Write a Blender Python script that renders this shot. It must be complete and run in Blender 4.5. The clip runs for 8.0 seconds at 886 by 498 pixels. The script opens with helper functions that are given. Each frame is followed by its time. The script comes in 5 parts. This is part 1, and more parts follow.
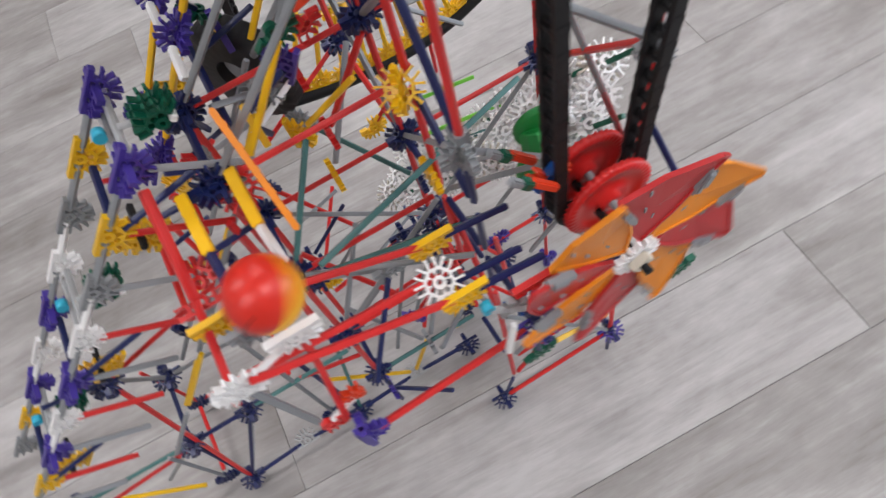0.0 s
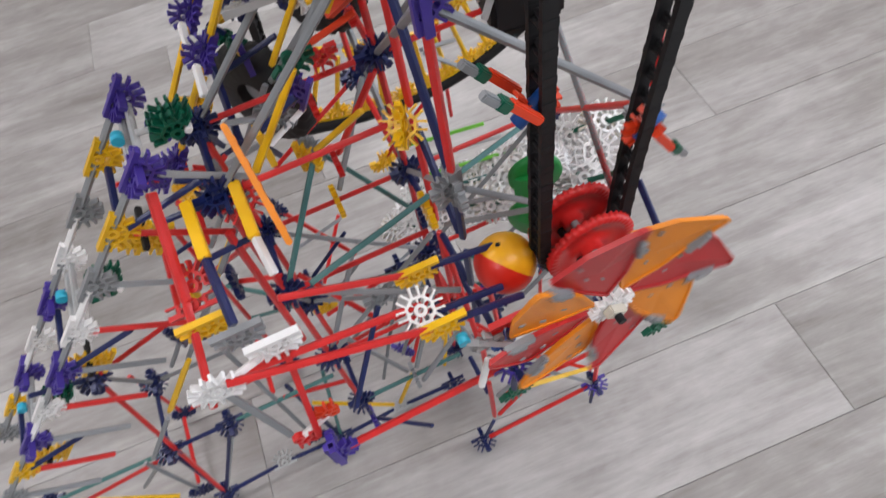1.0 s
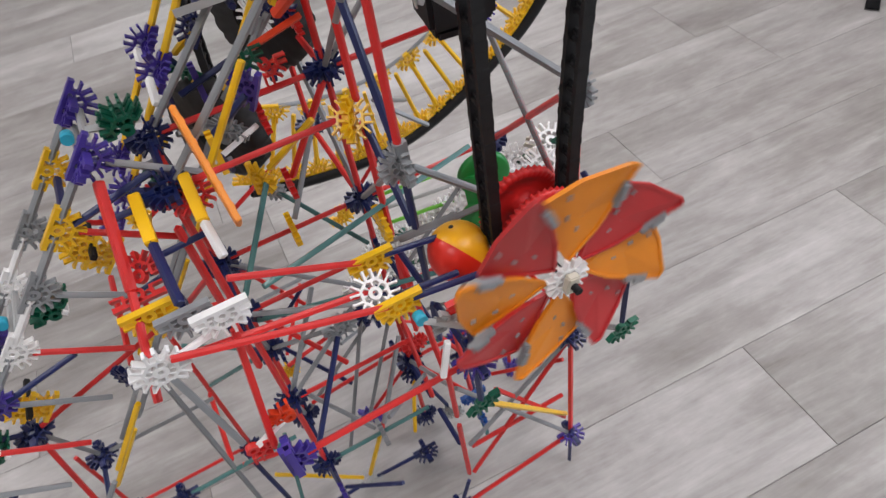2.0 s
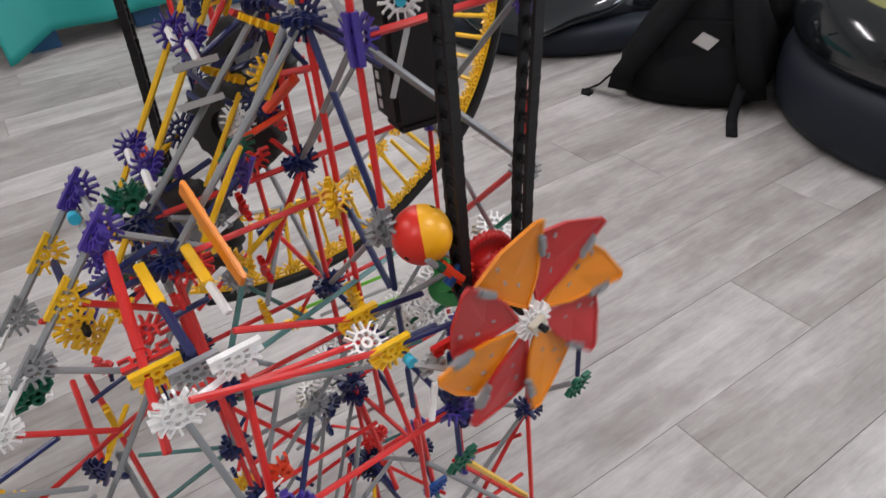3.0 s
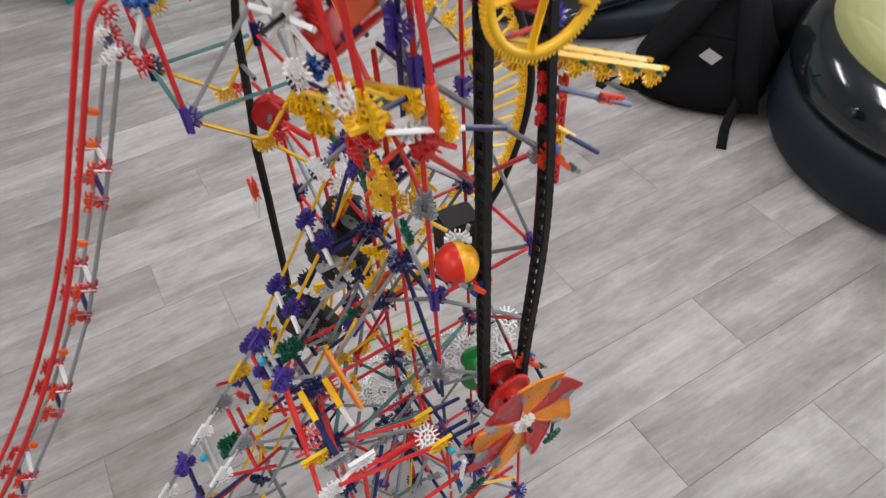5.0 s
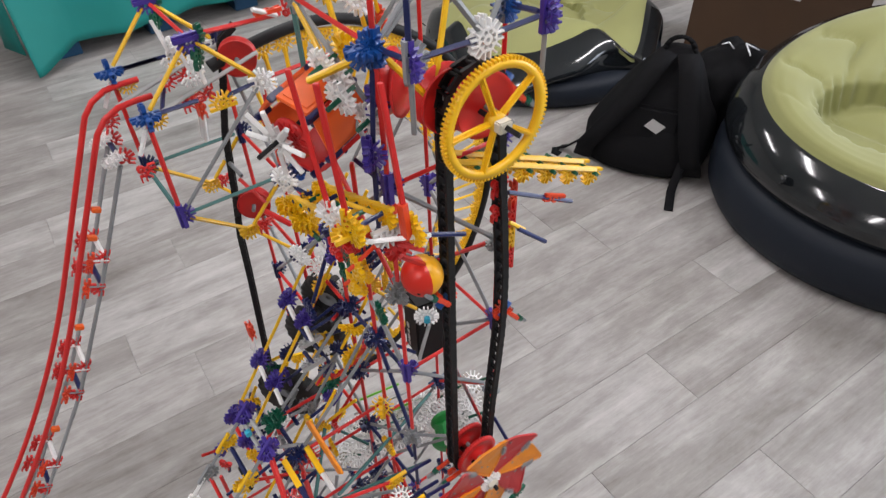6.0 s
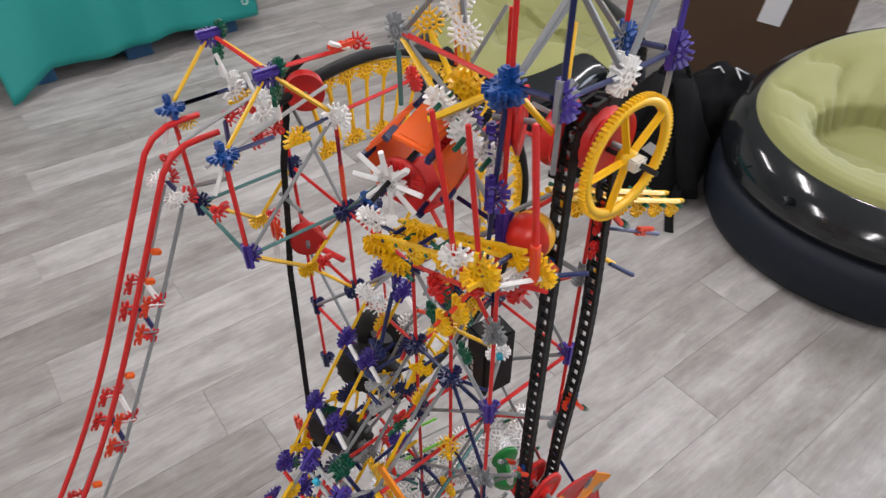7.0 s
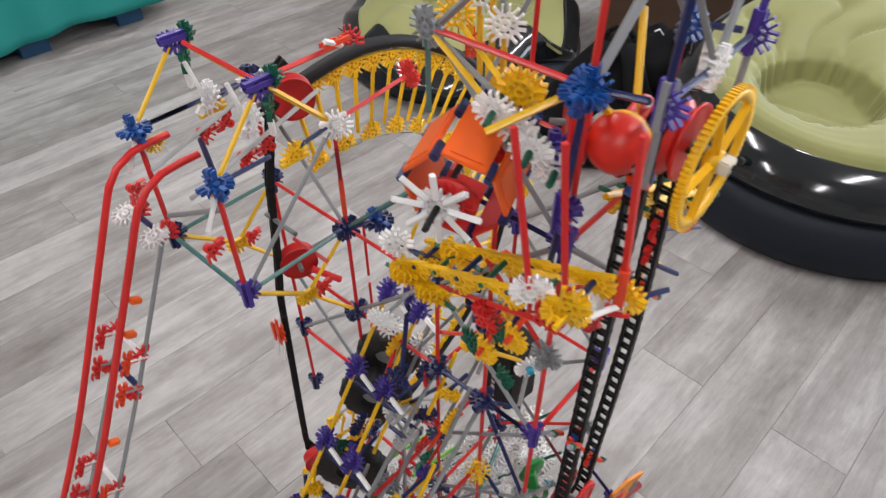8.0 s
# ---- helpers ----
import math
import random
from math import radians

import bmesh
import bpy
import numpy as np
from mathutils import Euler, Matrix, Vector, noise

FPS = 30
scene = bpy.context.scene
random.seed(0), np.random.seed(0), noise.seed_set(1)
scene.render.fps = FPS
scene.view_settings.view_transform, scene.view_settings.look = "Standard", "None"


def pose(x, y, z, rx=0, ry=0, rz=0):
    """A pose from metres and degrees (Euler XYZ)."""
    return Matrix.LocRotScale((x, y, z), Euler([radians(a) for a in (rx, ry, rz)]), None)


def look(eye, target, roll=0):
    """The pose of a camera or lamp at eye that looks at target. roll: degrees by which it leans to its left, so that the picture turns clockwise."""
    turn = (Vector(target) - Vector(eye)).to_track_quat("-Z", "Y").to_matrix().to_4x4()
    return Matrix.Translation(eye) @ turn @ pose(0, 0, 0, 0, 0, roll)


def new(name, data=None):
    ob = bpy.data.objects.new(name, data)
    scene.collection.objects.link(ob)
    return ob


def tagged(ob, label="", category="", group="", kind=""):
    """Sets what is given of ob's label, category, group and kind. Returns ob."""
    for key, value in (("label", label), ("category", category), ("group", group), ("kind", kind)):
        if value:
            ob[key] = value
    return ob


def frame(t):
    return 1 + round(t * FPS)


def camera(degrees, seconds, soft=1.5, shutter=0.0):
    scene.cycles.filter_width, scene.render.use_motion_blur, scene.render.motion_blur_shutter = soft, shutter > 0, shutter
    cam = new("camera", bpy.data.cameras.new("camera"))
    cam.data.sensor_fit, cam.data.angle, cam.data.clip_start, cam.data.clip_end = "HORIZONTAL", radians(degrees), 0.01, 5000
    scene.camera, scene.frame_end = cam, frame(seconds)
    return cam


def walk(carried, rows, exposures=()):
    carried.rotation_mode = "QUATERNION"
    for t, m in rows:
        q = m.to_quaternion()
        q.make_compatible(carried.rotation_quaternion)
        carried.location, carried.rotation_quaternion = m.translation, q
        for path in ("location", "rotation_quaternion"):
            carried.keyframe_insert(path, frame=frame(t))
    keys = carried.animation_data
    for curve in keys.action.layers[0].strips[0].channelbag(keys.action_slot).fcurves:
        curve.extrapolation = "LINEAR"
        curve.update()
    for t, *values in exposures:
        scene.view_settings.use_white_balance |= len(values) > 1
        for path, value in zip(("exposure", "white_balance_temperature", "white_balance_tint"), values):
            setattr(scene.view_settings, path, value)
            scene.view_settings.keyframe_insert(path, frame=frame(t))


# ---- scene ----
cam = camera(67.8, 8.0, soft=1.35, shutter=0.5)
PATH = [
    (0, (0.066, 0.044, 0.986), (0.266, 0.963, -0.779), -19.7),
    (0.5, (0.12, 0.003, 0.992), (0.281, 0.985, -0.743), -15.8),
    (1, (0.074, 0.019, 0.998), (0.312, 1.051, -0.699), -13.1),
    (1.2, (0.071, 0.002, 0.99), (0.402, 1.078, -0.663), -10.7),
    (2.3, (0.011, -0.079, 0.914), (0.595, 1.265, -0.448), -9.4),
    (2.5, (-0.014, -0.09, 0.908), (0.695, 1.285, -0.36), -7.7),
    (3, (-0.055, -0.116, 0.927), (0.836, 1.242, -0.24), -5.7),
    (3.5, (-0.04, -0.127, 0.951), (0.883, 1.266, -0.147), -4.6),
    (4, (-0.016, -0.11, 1.086), (0.712, 1.17, -0.267), -5.0),
    (4.2, (-0.017, -0.108, 1.152), (0.677, 1.126, -0.261), -4.8),
    (5.3, (-0.128, -0.18, 1.451), (0.633, 0.988, 0.016), -2.5),
    (5.5, (-0.136, -0.188, 1.47), (0.68, 1.005, 0.088), -2.2),
    (6, (-0.123, -0.199, 1.496), (0.742, 1.018, 0.165), -2.0),
    (6.5, (-0.157, -0.158, 1.505), (0.703, 1.105, 0.214), -2.2),
    (7, (-0.226, -0.078, 1.499), (0.758, 1.096, 0.213), -0.3),
    (7.5, (-0.242, -0.005, 1.484), (0.829, 1.045, 0.161), 0.2),
    (8, (-0.24, 0.077, 1.479), (0.866, 1.058, 0.132), -0.1),
]
walk(cam, [(t, look(eye, target, roll)) for t, eye, target, roll in PATH], [(0, 0.15, 6480, 15.5), (1.2, 0.15, 6480, 15.5), (2.5, 0.08, 6620, 16.5), (3.5, 0.09, 6600, 16), (4.2, 0.12, 6540, 15.5), (5.5, 0.08, 6600, 15.5), (8.0, 0.09, 6640, 15.5)])

# ---- world and light ----
world = bpy.data.worlds.new("sky")
scene.world = world
world.use_nodes = True
sky = world.node_tree.nodes.new("ShaderNodeTexSky")
sky.sky_type, sky.sun_disc, sky.sun_elevation, sky.sun_rotation = "NISHITA", False, radians(40), radians(200)
world.node_tree.links.new(sky.outputs[0], world.node_tree.nodes["Background"].inputs[0])
world.node_tree.nodes["Background"].inputs[1].default_value = 0.12


def area_lamp(name, m, sx, sy, watts, colour):
    lamp = bpy.data.lights.new(name, "AREA")
    lamp.shape, lamp.size, lamp.size_y, lamp.energy, lamp.color = "RECTANGLE", sx, sy, watts, colour
    ob = new(name, lamp)
    ob.matrix_basis = m
    return ob


# fluorescent battens under the ceiling, and daylight through the window opening
CEIL = 2.75
TUBES = [(-1.6, -0.6), (1.0, -0.6), (-1.6, 1.6), (1.0, 1.6), (3.2, 0.6), (1.0, 3.4)]
for tx, ty in TUBES:
    area_lamp("tube_light", pose(tx, ty, CEIL - 0.115), 1.2, 0.16, 18.5, (0.97, 0.98, 1.0))
area_lamp("window_light", look((4.62, -0.9, 1.5), (0.6, -0.7, 0.3)), 2.6, 1.5, 80, (0.80, 0.90, 1.0))


# ---- materials ----
def material(name, colour, rough=0.4, metal=0.0, spread=0.06, grain=60.0, bump=0.0, spec=0.5, coat=0.0, sheen=0.0, clear=0.0):
    """A surface with fine grain and broad unevenness in tone and gloss."""
    m = bpy.data.materials.new(name)
    m.use_nodes = True
    nt = m.node_tree
    p = nt.nodes["Principled BSDF"]
    co = nt.nodes.new("ShaderNodeTexCoord")
    fine, broad = nt.nodes.new("ShaderNodeTexNoise"), nt.nodes.new("ShaderNodeTexNoise")
    fine.inputs["Scale"].default_value, broad.inputs["Scale"].default_value = grain * 2.5, grain * 0.6
    fine.inputs["Detail"].default_value = 4
    for n in (fine, broad):
        nt.links.new(co.outputs["Object"], n.inputs["Vector"])
    info = nt.nodes.new("ShaderNodeObjectInfo")
    add = nt.nodes.new("ShaderNodeMath")
    add.operation = "ADD"
    nt.links.new(broad.outputs[0], add.inputs[0])
    nt.links.new(info.outputs["Random"], add.inputs[1])
    ramp = nt.nodes.new("ShaderNodeMapRange")
    ramp.inputs["From Min"].default_value, ramp.inputs["From Max"].default_value = 0.2, 1.8
    ramp.inputs["To Min"].default_value, ramp.inputs["To Max"].default_value = 1 - spread * 2, 1 + spread * 2
    nt.links.new(add.outputs[0], ramp.inputs[0])
    mul = nt.nodes.new("ShaderNodeVectorMath")
    mul.operation = "SCALE"
    mul.inputs[0].default_value = colour
    nt.links.new(ramp.outputs[0], mul.inputs["Scale"])
    nt.links.new(mul.outputs[0], p.inputs["Base Color"])
    rr = nt.nodes.new("ShaderNodeMapRange")
    rr.inputs["To Min"].default_value, rr.inputs["To Max"].default_value = max(0.02, rough - 0.03), rough + 0.04
    nt.links.new(broad.outputs[0], rr.inputs[0])
    nt.links.new(rr.outputs[0], p.inputs["Roughness"])
    p.inputs["Metallic"].default_value = metal
    p.inputs["Specular IOR Level"].default_value = spec
    p.inputs["Coat Weight"].default_value = coat
    p.inputs["Sheen Weight"].default_value = sheen
    p.inputs["Transmission Weight"].default_value = clear
    if bump:
        b = nt.nodes.new("ShaderNodeBump")
        b.inputs["Strength"].default_value, b.inputs["Distance"].default_value = bump, 0.002
        nt.links.new(fine.outputs[0], b.inputs["Height"])
        nt.links.new(b.outputs[0], p.inputs["Normal"])
    return m


RED = material("red_plastic", (0.66, 0.022, 0.020), 0.33)
DEEP_RED = material("deep_red_plastic", (0.50, 0.026, 0.028), 0.36)
ORANGE = material("orange_plastic", (0.85, 0.13, 0.015), 0.35)
VERMILION = material("vermilion_plastic", (0.78, 0.06, 0.015), 0.35)
YELLOW = material("yellow_plastic", (0.88, 0.51, 0.008), 0.3)
AMBER = material("amber_plastic", (0.82, 0.26, 0.01), 0.38)
GREY = material("grey_plastic", (0.25, 0.265, 0.275), 0.36)
PALE = material("pale_grey_plastic", (0.42, 0.43, 0.43), 0.38)
NAVY = material("navy_plastic", (0.008, 0.016, 0.09), 0.33)
BLUE = material("blue_plastic", (0.007, 0.075, 0.31), 0.35)
PURPLE = material("purple_plastic", (0.058, 0.034, 0.28), 0.36)
WHITE = material("white_plastic", (0.86, 0.86, 0.85), 0.35)
CREAM = material("cream_plastic", (0.62, 0.58, 0.48), 0.4)
GREEN = material("green_plastic", (0.0, 0.10, 0.055), 0.36)
LIME = material("lime_plastic", (0.16, 0.55, 0.05), 0.4)
BRIGHTGREEN = material("bright_green_plastic", (0.01, 0.26, 0.05), 0.36)
TEAL = material("teal_plastic", (0.075, 0.20, 0.19), 0.25)
CYAN = material("cyan_plastic", (0.02, 0.42, 0.60), 0.35)
BLACK = material("black_plastic", (0.011, 0.011, 0.012), 0.58, spec=0.3)
RUBBER = material("black_rubber", (0.014, 0.013, 0.013), 0.65, bump=0.15)
BALL_RED = material("glossy_red_plastic", (0.66, 0.022, 0.01), 0.36, grain=25, spread=0.03)
BALL_YELLOW = material("glossy_yellow_plastic", (0.88, 0.42, 0.008), 0.36, grain=25, spread=0.03)
PVC = material("glossy_black_vinyl", (0.010, 0.012, 0.014), 0.12, grain=5, bump=0.02, coat=0.3)
NAVY_PVC = material("matt_black_vinyl", (0.009, 0.013, 0.021), 0.58, grain=5, bump=0.06, spec=0.3)
FLOCK = material("olive_flocked_vinyl", (0.30, 0.305, 0.11), 0.75, grain=7, spread=0.10, bump=0.2, sheen=0.2)
CLOTH = material("teal_tarpaulin", (0.0, 0.22, 0.20), 0.5, grain=5, spread=0.12, bump=0.12)
NYLON = material("black_nylon", (0.005, 0.005, 0.006), 0.8, grain=30, bump=0.4, spec=0.16)
CARD = material("brown_cardboard", (0.085, 0.045, 0.023), 0.85, grain=8, spread=0.12, bump=0.1)
PAPER = material("white_paper", (0.72, 0.72, 0.74), 0.8, grain=10)
SILVER = material("silver_label", (0.6, 0.6, 0.6), 0.3, metal=0.6)
WALLPAINT = material("off_white_wall_paint", (0.66, 0.65, 0.62), 0.8, grain=3, spread=0.04, bump=0.05)
CEILPAINT = material("white_ceiling_paint", (0.78, 0.78, 0.77), 0.85, grain=3, spread=0.03)
JOINT = material("dark_joint", (0.26, 0.25, 0.24), 0.9, grain=20)
BLUEWOOD = material("blue_painted_wood", (0.01, 0.07, 0.16), 0.6, grain=10, spread=0.15)


def lamp_glow():
    m = bpy.data.materials.new("glowing_tube")
    m.use_nodes = True
    p = m.node_tree.nodes["Principled BSDF"]
    p.inputs["Emission Color"].default_value = (1, 0.97, 0.93, 1)
    p.inputs["Emission Strength"].default_value = 9
    return m


GLOW = lamp_glow()


def plank_material():
    """Pale greyed oak vinyl: long grain streaks, cloudy tone, a tone of its own for each plank."""
    m = bpy.data.materials.new("grey_oak_vinyl")
    m.use_nodes = True
    nt = m.node_tree
    L = nt.links.new
    p = nt.nodes["Principled BSDF"]
    co, info = nt.nodes.new("ShaderNodeTexCoord"), nt.nodes.new("ShaderNodeObjectInfo")
    shift = nt.nodes.new("ShaderNodeVectorMath")
    shift.operation = "MULTIPLY_ADD"
    shift.inputs[1].default_value = (1, 1, 1)
    comb = nt.nodes.new("ShaderNodeCombineXYZ")
    mul = nt.nodes.new("ShaderNodeMath")
    mul.operation, mul.inputs[1].default_value = "MULTIPLY", 37.0
    L(info.outputs["Random"], mul.inputs[0])
    for k in range(3):
        L(mul.outputs[0], comb.inputs[k])
    L(co.outputs["Object"], shift.inputs[0])
    L(comb.outputs[0], shift.inputs[2])
    tone = None
    ramps = ((2.0, 11.0, 0.85, 0.47), (7.0, 80.0, 0.30, 0.46), (5.0, 7.0, 0.45, 0.5), (30, 300, 0.16, 0.5), (22, 40, 0.20, 0.5))
    for sx, sy, weight, mid in ramps:
        mp = nt.nodes.new("ShaderNodeMapping")
        mp.inputs["Scale"].default_value = (sx, sy, 1)
        L(shift.outputs[0], mp.inputs[0])
        n = nt.nodes.new("ShaderNodeTexNoise")
        n.inputs["Scale"].default_value, n.inputs["Detail"].default_value, n.inputs["Roughness"].default_value = 1.0, 5, 0.6
        n.inputs["Distortion"].default_value = 0.6
        L(mp.outputs[0], n.inputs[0])
        s = nt.nodes.new("ShaderNodeMath")
        s.operation, s.inputs[1].default_value = "MULTIPLY_ADD", weight
        s.inputs[2].default_value = -weight * mid
        L(n.outputs[0], s.inputs[0])
        if tone is None:
            tone = s
        else:
            a = nt.nodes.new("ShaderNodeMath")
            a.operation = "ADD"
            L(tone.outputs[0], a.inputs[0])
            L(s.outputs[0], a.inputs[1])
            tone = a
    r = nt.nodes.new("ShaderNodeMath")
    r.operation, r.inputs[1].default_value, r.inputs[2].default_value = "MULTIPLY_ADD", 0.22, 0.39
    L(info.outputs["Random"], r.inputs[0])
    a = nt.nodes.new("ShaderNodeMath")
    a.operation = "ADD"
    L(tone.outputs[0], a.inputs[0])
    L(r.outputs[0], a.inputs[1])
    ramp = nt.nodes.new("ShaderNodeValToRGB")
    ramp.color_ramp.elements[0].position, ramp.color_ramp.elements[0].color = 0.2, (0.175, 0.157, 0.145, 1)
    ramp.color_ramp.elements[1].position, ramp.color_ramp.elements[1].color = 0.8, (0.50, 0.485, 0.47, 1)
    e = ramp.color_ramp.elements.new(0.5)
    e.color = (0.315, 0.297, 0.282, 1)
    L(a.outputs[0], ramp.inputs[0])
    L(ramp.outputs[0], p.inputs["Base Color"])
    p.inputs["Roughness"].default_value = 0.42
    p.inputs["Specular IOR Level"].default_value = 0.4
    b = nt.nodes.new("ShaderNodeBump")
    b.inputs["Strength"].default_value, b.inputs["Distance"].default_value = 0.12, 0.002
    L(tone.outputs[0], b.inputs["Height"])
    L(b.outputs[0], p.inputs["Normal"])
    return m


PLANK = plank_material()


# ---- mesh helpers ----
def put_mesh(name, bm, mats):
    me = bpy.data.meshes.new(name)
    bm.to_mesh(me)
    bm.free()
    for m in mats if isinstance(mats, (list, tuple)) else (mats,):
        me.materials.append(m)
    return me


def part(name, bm, mat, parent, label="", m=None):
    """One mesh object under a thing or under a part; m is its pose in the world."""
    me = bm if isinstance(bm, bpy.types.Mesh) else put_mesh(name, bm, mat)
    ob = new(name, me)
    ob.parent = parent
    if m is not None:
        ob.matrix_basis = world_of(parent).inverted() @ m
    if label:
        ob["label"] = label
    return ob


def world_of(ob):
    return (world_of(ob.parent) if ob.parent else Matrix()) @ ob.matrix_basis


def box(bm, c, s, m=None, mat=0, bevel=0.0):
    r = bmesh.ops.create_cube(bm, size=1.0, matrix=(m or Matrix()) @ Matrix.Translation(c) @ Matrix.Diagonal((*s, 1)))
    faces = {f for v in r["verts"] for f in v.link_faces}
    for f in faces:
        f.material_index = mat
    if bevel:
        bmesh.ops.bevel(bm, geom=list({e for f in faces for e in f.edges}), offset=bevel, segments=2, affect="EDGES", material=mat)


def tube(bm, a, b, r0, r1=None, n=10, mat=0, smooth=True):
    a, b = Vector(a), Vector(b)
    m = Matrix.Translation((a + b) / 2) @ (b - a).to_track_quat("Z", "Y").to_matrix().to_4x4()
    r = bmesh.ops.create_cone(bm, cap_ends=True, segments=n, radius1=r0, radius2=r0 if r1 is None else r1, depth=(b - a).length, matrix=m)
    for f in {f for v in r["verts"] for f in v.link_faces}:
        f.material_index = mat
        f.smooth = smooth and len(f.verts) == 4


def lathe(profile, n=48, mat=0, bm=None, cap=False):
    """Turns a profile of (radius, height) round z."""
    bm = bm or bmesh.new()
    rings = [[bm.verts.new((r * math.cos(2 * math.pi * k / n), r * math.sin(2 * math.pi * k / n), z)) for k in range(n)] for r, z in profile]
    for a, b in zip(rings, rings[1:]):
        for k in range(n):
            f = bm.faces.new((a[k], a[(k + 1) % n], b[(k + 1) % n], b[k]))
            f.smooth, f.material_index = True, mat
    if cap:
        bm.faces.new(rings[0][::-1])
        bm.faces.new(rings[-1])
    bmesh.ops.recalc_face_normals(bm, faces=bm.faces)
    return bm


def along(a, b):
    """The pose whose z runs from a to b, at their middle."""
    a, b = Vector(a), Vector(b)
    return Matrix.Translation((a + b) / 2) @ (b - a).to_track_quat("Z", "Y").to_matrix().to_4x4()


def ribbon(points, width, thick, side=Vector((1, 0, 0))):
    """A strap swept along points as one closed strip."""
    bm = bmesh.new()
    pts = [Vector(p) for p in points]
    rings = []
    for k, p in enumerate(pts):
        d = (pts[min(k + 1, len(pts) - 1)] - pts[max(k - 1, 0)]).normalized()
        x = (side - d * side.dot(d)).normalized() * (width / 2)
        n = d.cross(x).normalized() * (thick / 2)
        rings.append([bm.verts.new(p + q) for q in (x + n, n * 1.3, n - x, -x - n, -n * 1.3, x - n)])
    for a, b in zip(rings, rings[1:]):
        for k in range(6):
            bm.faces.new((a[k], a[(k + 1) % 6], b[(k + 1) % 6], b[k])).smooth = True
    bm.faces.new(rings[0][::-1])
    bm.faces.new(rings[-1])
    bmesh.ops.recalc_face_normals(bm, faces=bm.faces)
    return bm


# ---- the room ----
FX0, FX1, FY0, FY1 = -3.4, 4.6, -3.4, 5.4


def room():
    floor = tagged(new("floor"), "pale grey wood-effect vinyl plank floor", "floor", kind="structure")
    bm = bmesh.new()
    box(bm, ((FX0 + FX1) / 2, (FY0 + FY1) / 2, -0.053), (FX1 - FX0, FY1 - FY0, 0.1))
    part("subfloor", bm, JOINT, floor)
    w, ln = 0.188, 1.22
    shapes = {}
    slope = pose(0.642, 0.281, 0, 0, 0, -3.2)

    def plank(x0, x1, y0):
        d = round(x1 - x0, 3)
        if d not in shapes:
            bm = bmesh.new()
            box(bm, (d / 2, w / 2, -0.002), (d - 0.0007, w - 0.0007, 0.004))
            top = [e for e in bm.edges if all(v.co.z > -0.0001 for v in e.verts)]
            bmesh.ops.bevel(bm, geom=top, offset=0.0006, segments=1, affect="EDGES")
            shapes[d] = put_mesh("plank", bm, PLANK)
        ob = new("plank", shapes[d])
        ob.parent, ob.matrix_basis = floor, slope @ pose(x0, y0, 0)

    starts = {-2: 0.39, -1: 0.0, 0: 0.386, 1: 0.80, 2: 0.138, 3: 0.62, 5: -0.845, 6: 0.2}
    for row in range(-20, 28):
        s = starts.get(row, (row * 0.437) % ln)
        x = s - 4 * ln
        while x < 4.1:
            a, b = max(x, -4.0), min(x + ln, 4.0)
            if b - a > 0.05:
                plank(round(a, 3), round(b, 3), row * w)
            x += ln

    def slab(name, c, s, mat, label, cat):
        bm = bmesh.new()
        box(bm, c, s)
        return tagged(new(name, put_mesh(name, bm, mat)), label, cat, kind="structure")

    cx, cy, h = (FX0 + FX1) / 2, (FY0 + FY1) / 2, CEIL
    slab("wall_west", (FX0 - 0.1, cy, h / 2), (0.2, FY1 - FY0, h), WALLPAINT, "plain off-white painted room wall", "wall")
    slab("wall_south", (cx, FY0 - 0.1, h / 2), (FX1 - FX0 + 0.4, 0.2, h), WALLPAINT, "plain off-white painted room wall", "wall")
    slab("wall_north", (cx, FY1 + 0.1, h / 2), (FX1 - FX0 + 0.4, 0.2, h), WALLPAINT, "plain off-white painted room wall", "wall")
    slab("ceiling", (cx, cy, h + 0.06), (FX1 - FX0 + 0.4, FY1 - FY0 + 0.4, 0.1), CEILPAINT, "plain white painted ceiling", "ceiling")
    # east wall with a window opening
    bm = bmesh.new()
    wx, y0, y1 = FX1 + 0.1, -2.3, 0.5
    box(bm, (wx, (FY0 + y0) / 2, h / 2), (0.2, y0 - FY0, h))
    box(bm, (wx, (FY1 + y1) / 2, h / 2), (0.2, FY1 - y1, h))
    box(bm, (wx, -0.9, 0.35), (0.2, 2.8, 0.7))
    box(bm, (wx, -0.9, (2.3 + h) / 2), (0.2, 2.8, h - 2.3))
    tagged(new("wall_east", put_mesh("wall_east", bm, WALLPAINT)), "off-white painted wall with a window opening", "wall", kind="structure")
    win = tagged(new("window_1"), "wide white-framed window in the wall", "window", kind="structure")
    bm = bmesh.new()
    for c, s in (((wx, -0.9, 0.73), (0.1, 2.8, 0.06)), ((wx, -0.9, 2.27), (0.1, 2.8, 0.06)), ((wx, -2.27, 1.5), (0.1, 0.06, 1.48)), ((wx, 0.47, 1.5), (0.1, 0.06, 1.48)), ((wx, -0.9, 1.5), (0.1, 0.05, 1.48))):
        box(bm, c, s)
    part("window_frame", bm, CEILPAINT, win)
    for tx, ty in TUBES:
        lamp = tagged(new("ceiling_light"), "white fluorescent batten under the ceiling", "ceiling light", group="ceiling lights")
        lamp.matrix_basis = pose(tx, ty, CEIL)
        bm = bmesh.new()
        box(bm, (0, 0, -0.02), (1.25, 0.12, 0.045), bevel=0.006)
        part("housing", bm, CEILPAINT, lamp)
        for dy in (-0.05, 0.05):
            bm = bmesh.new()
            tube(bm, (-0.59, dy, -0.075), (0.59, dy, -0.075), 0.013)
            part("tube", bm, GLOW, lamp)


room()


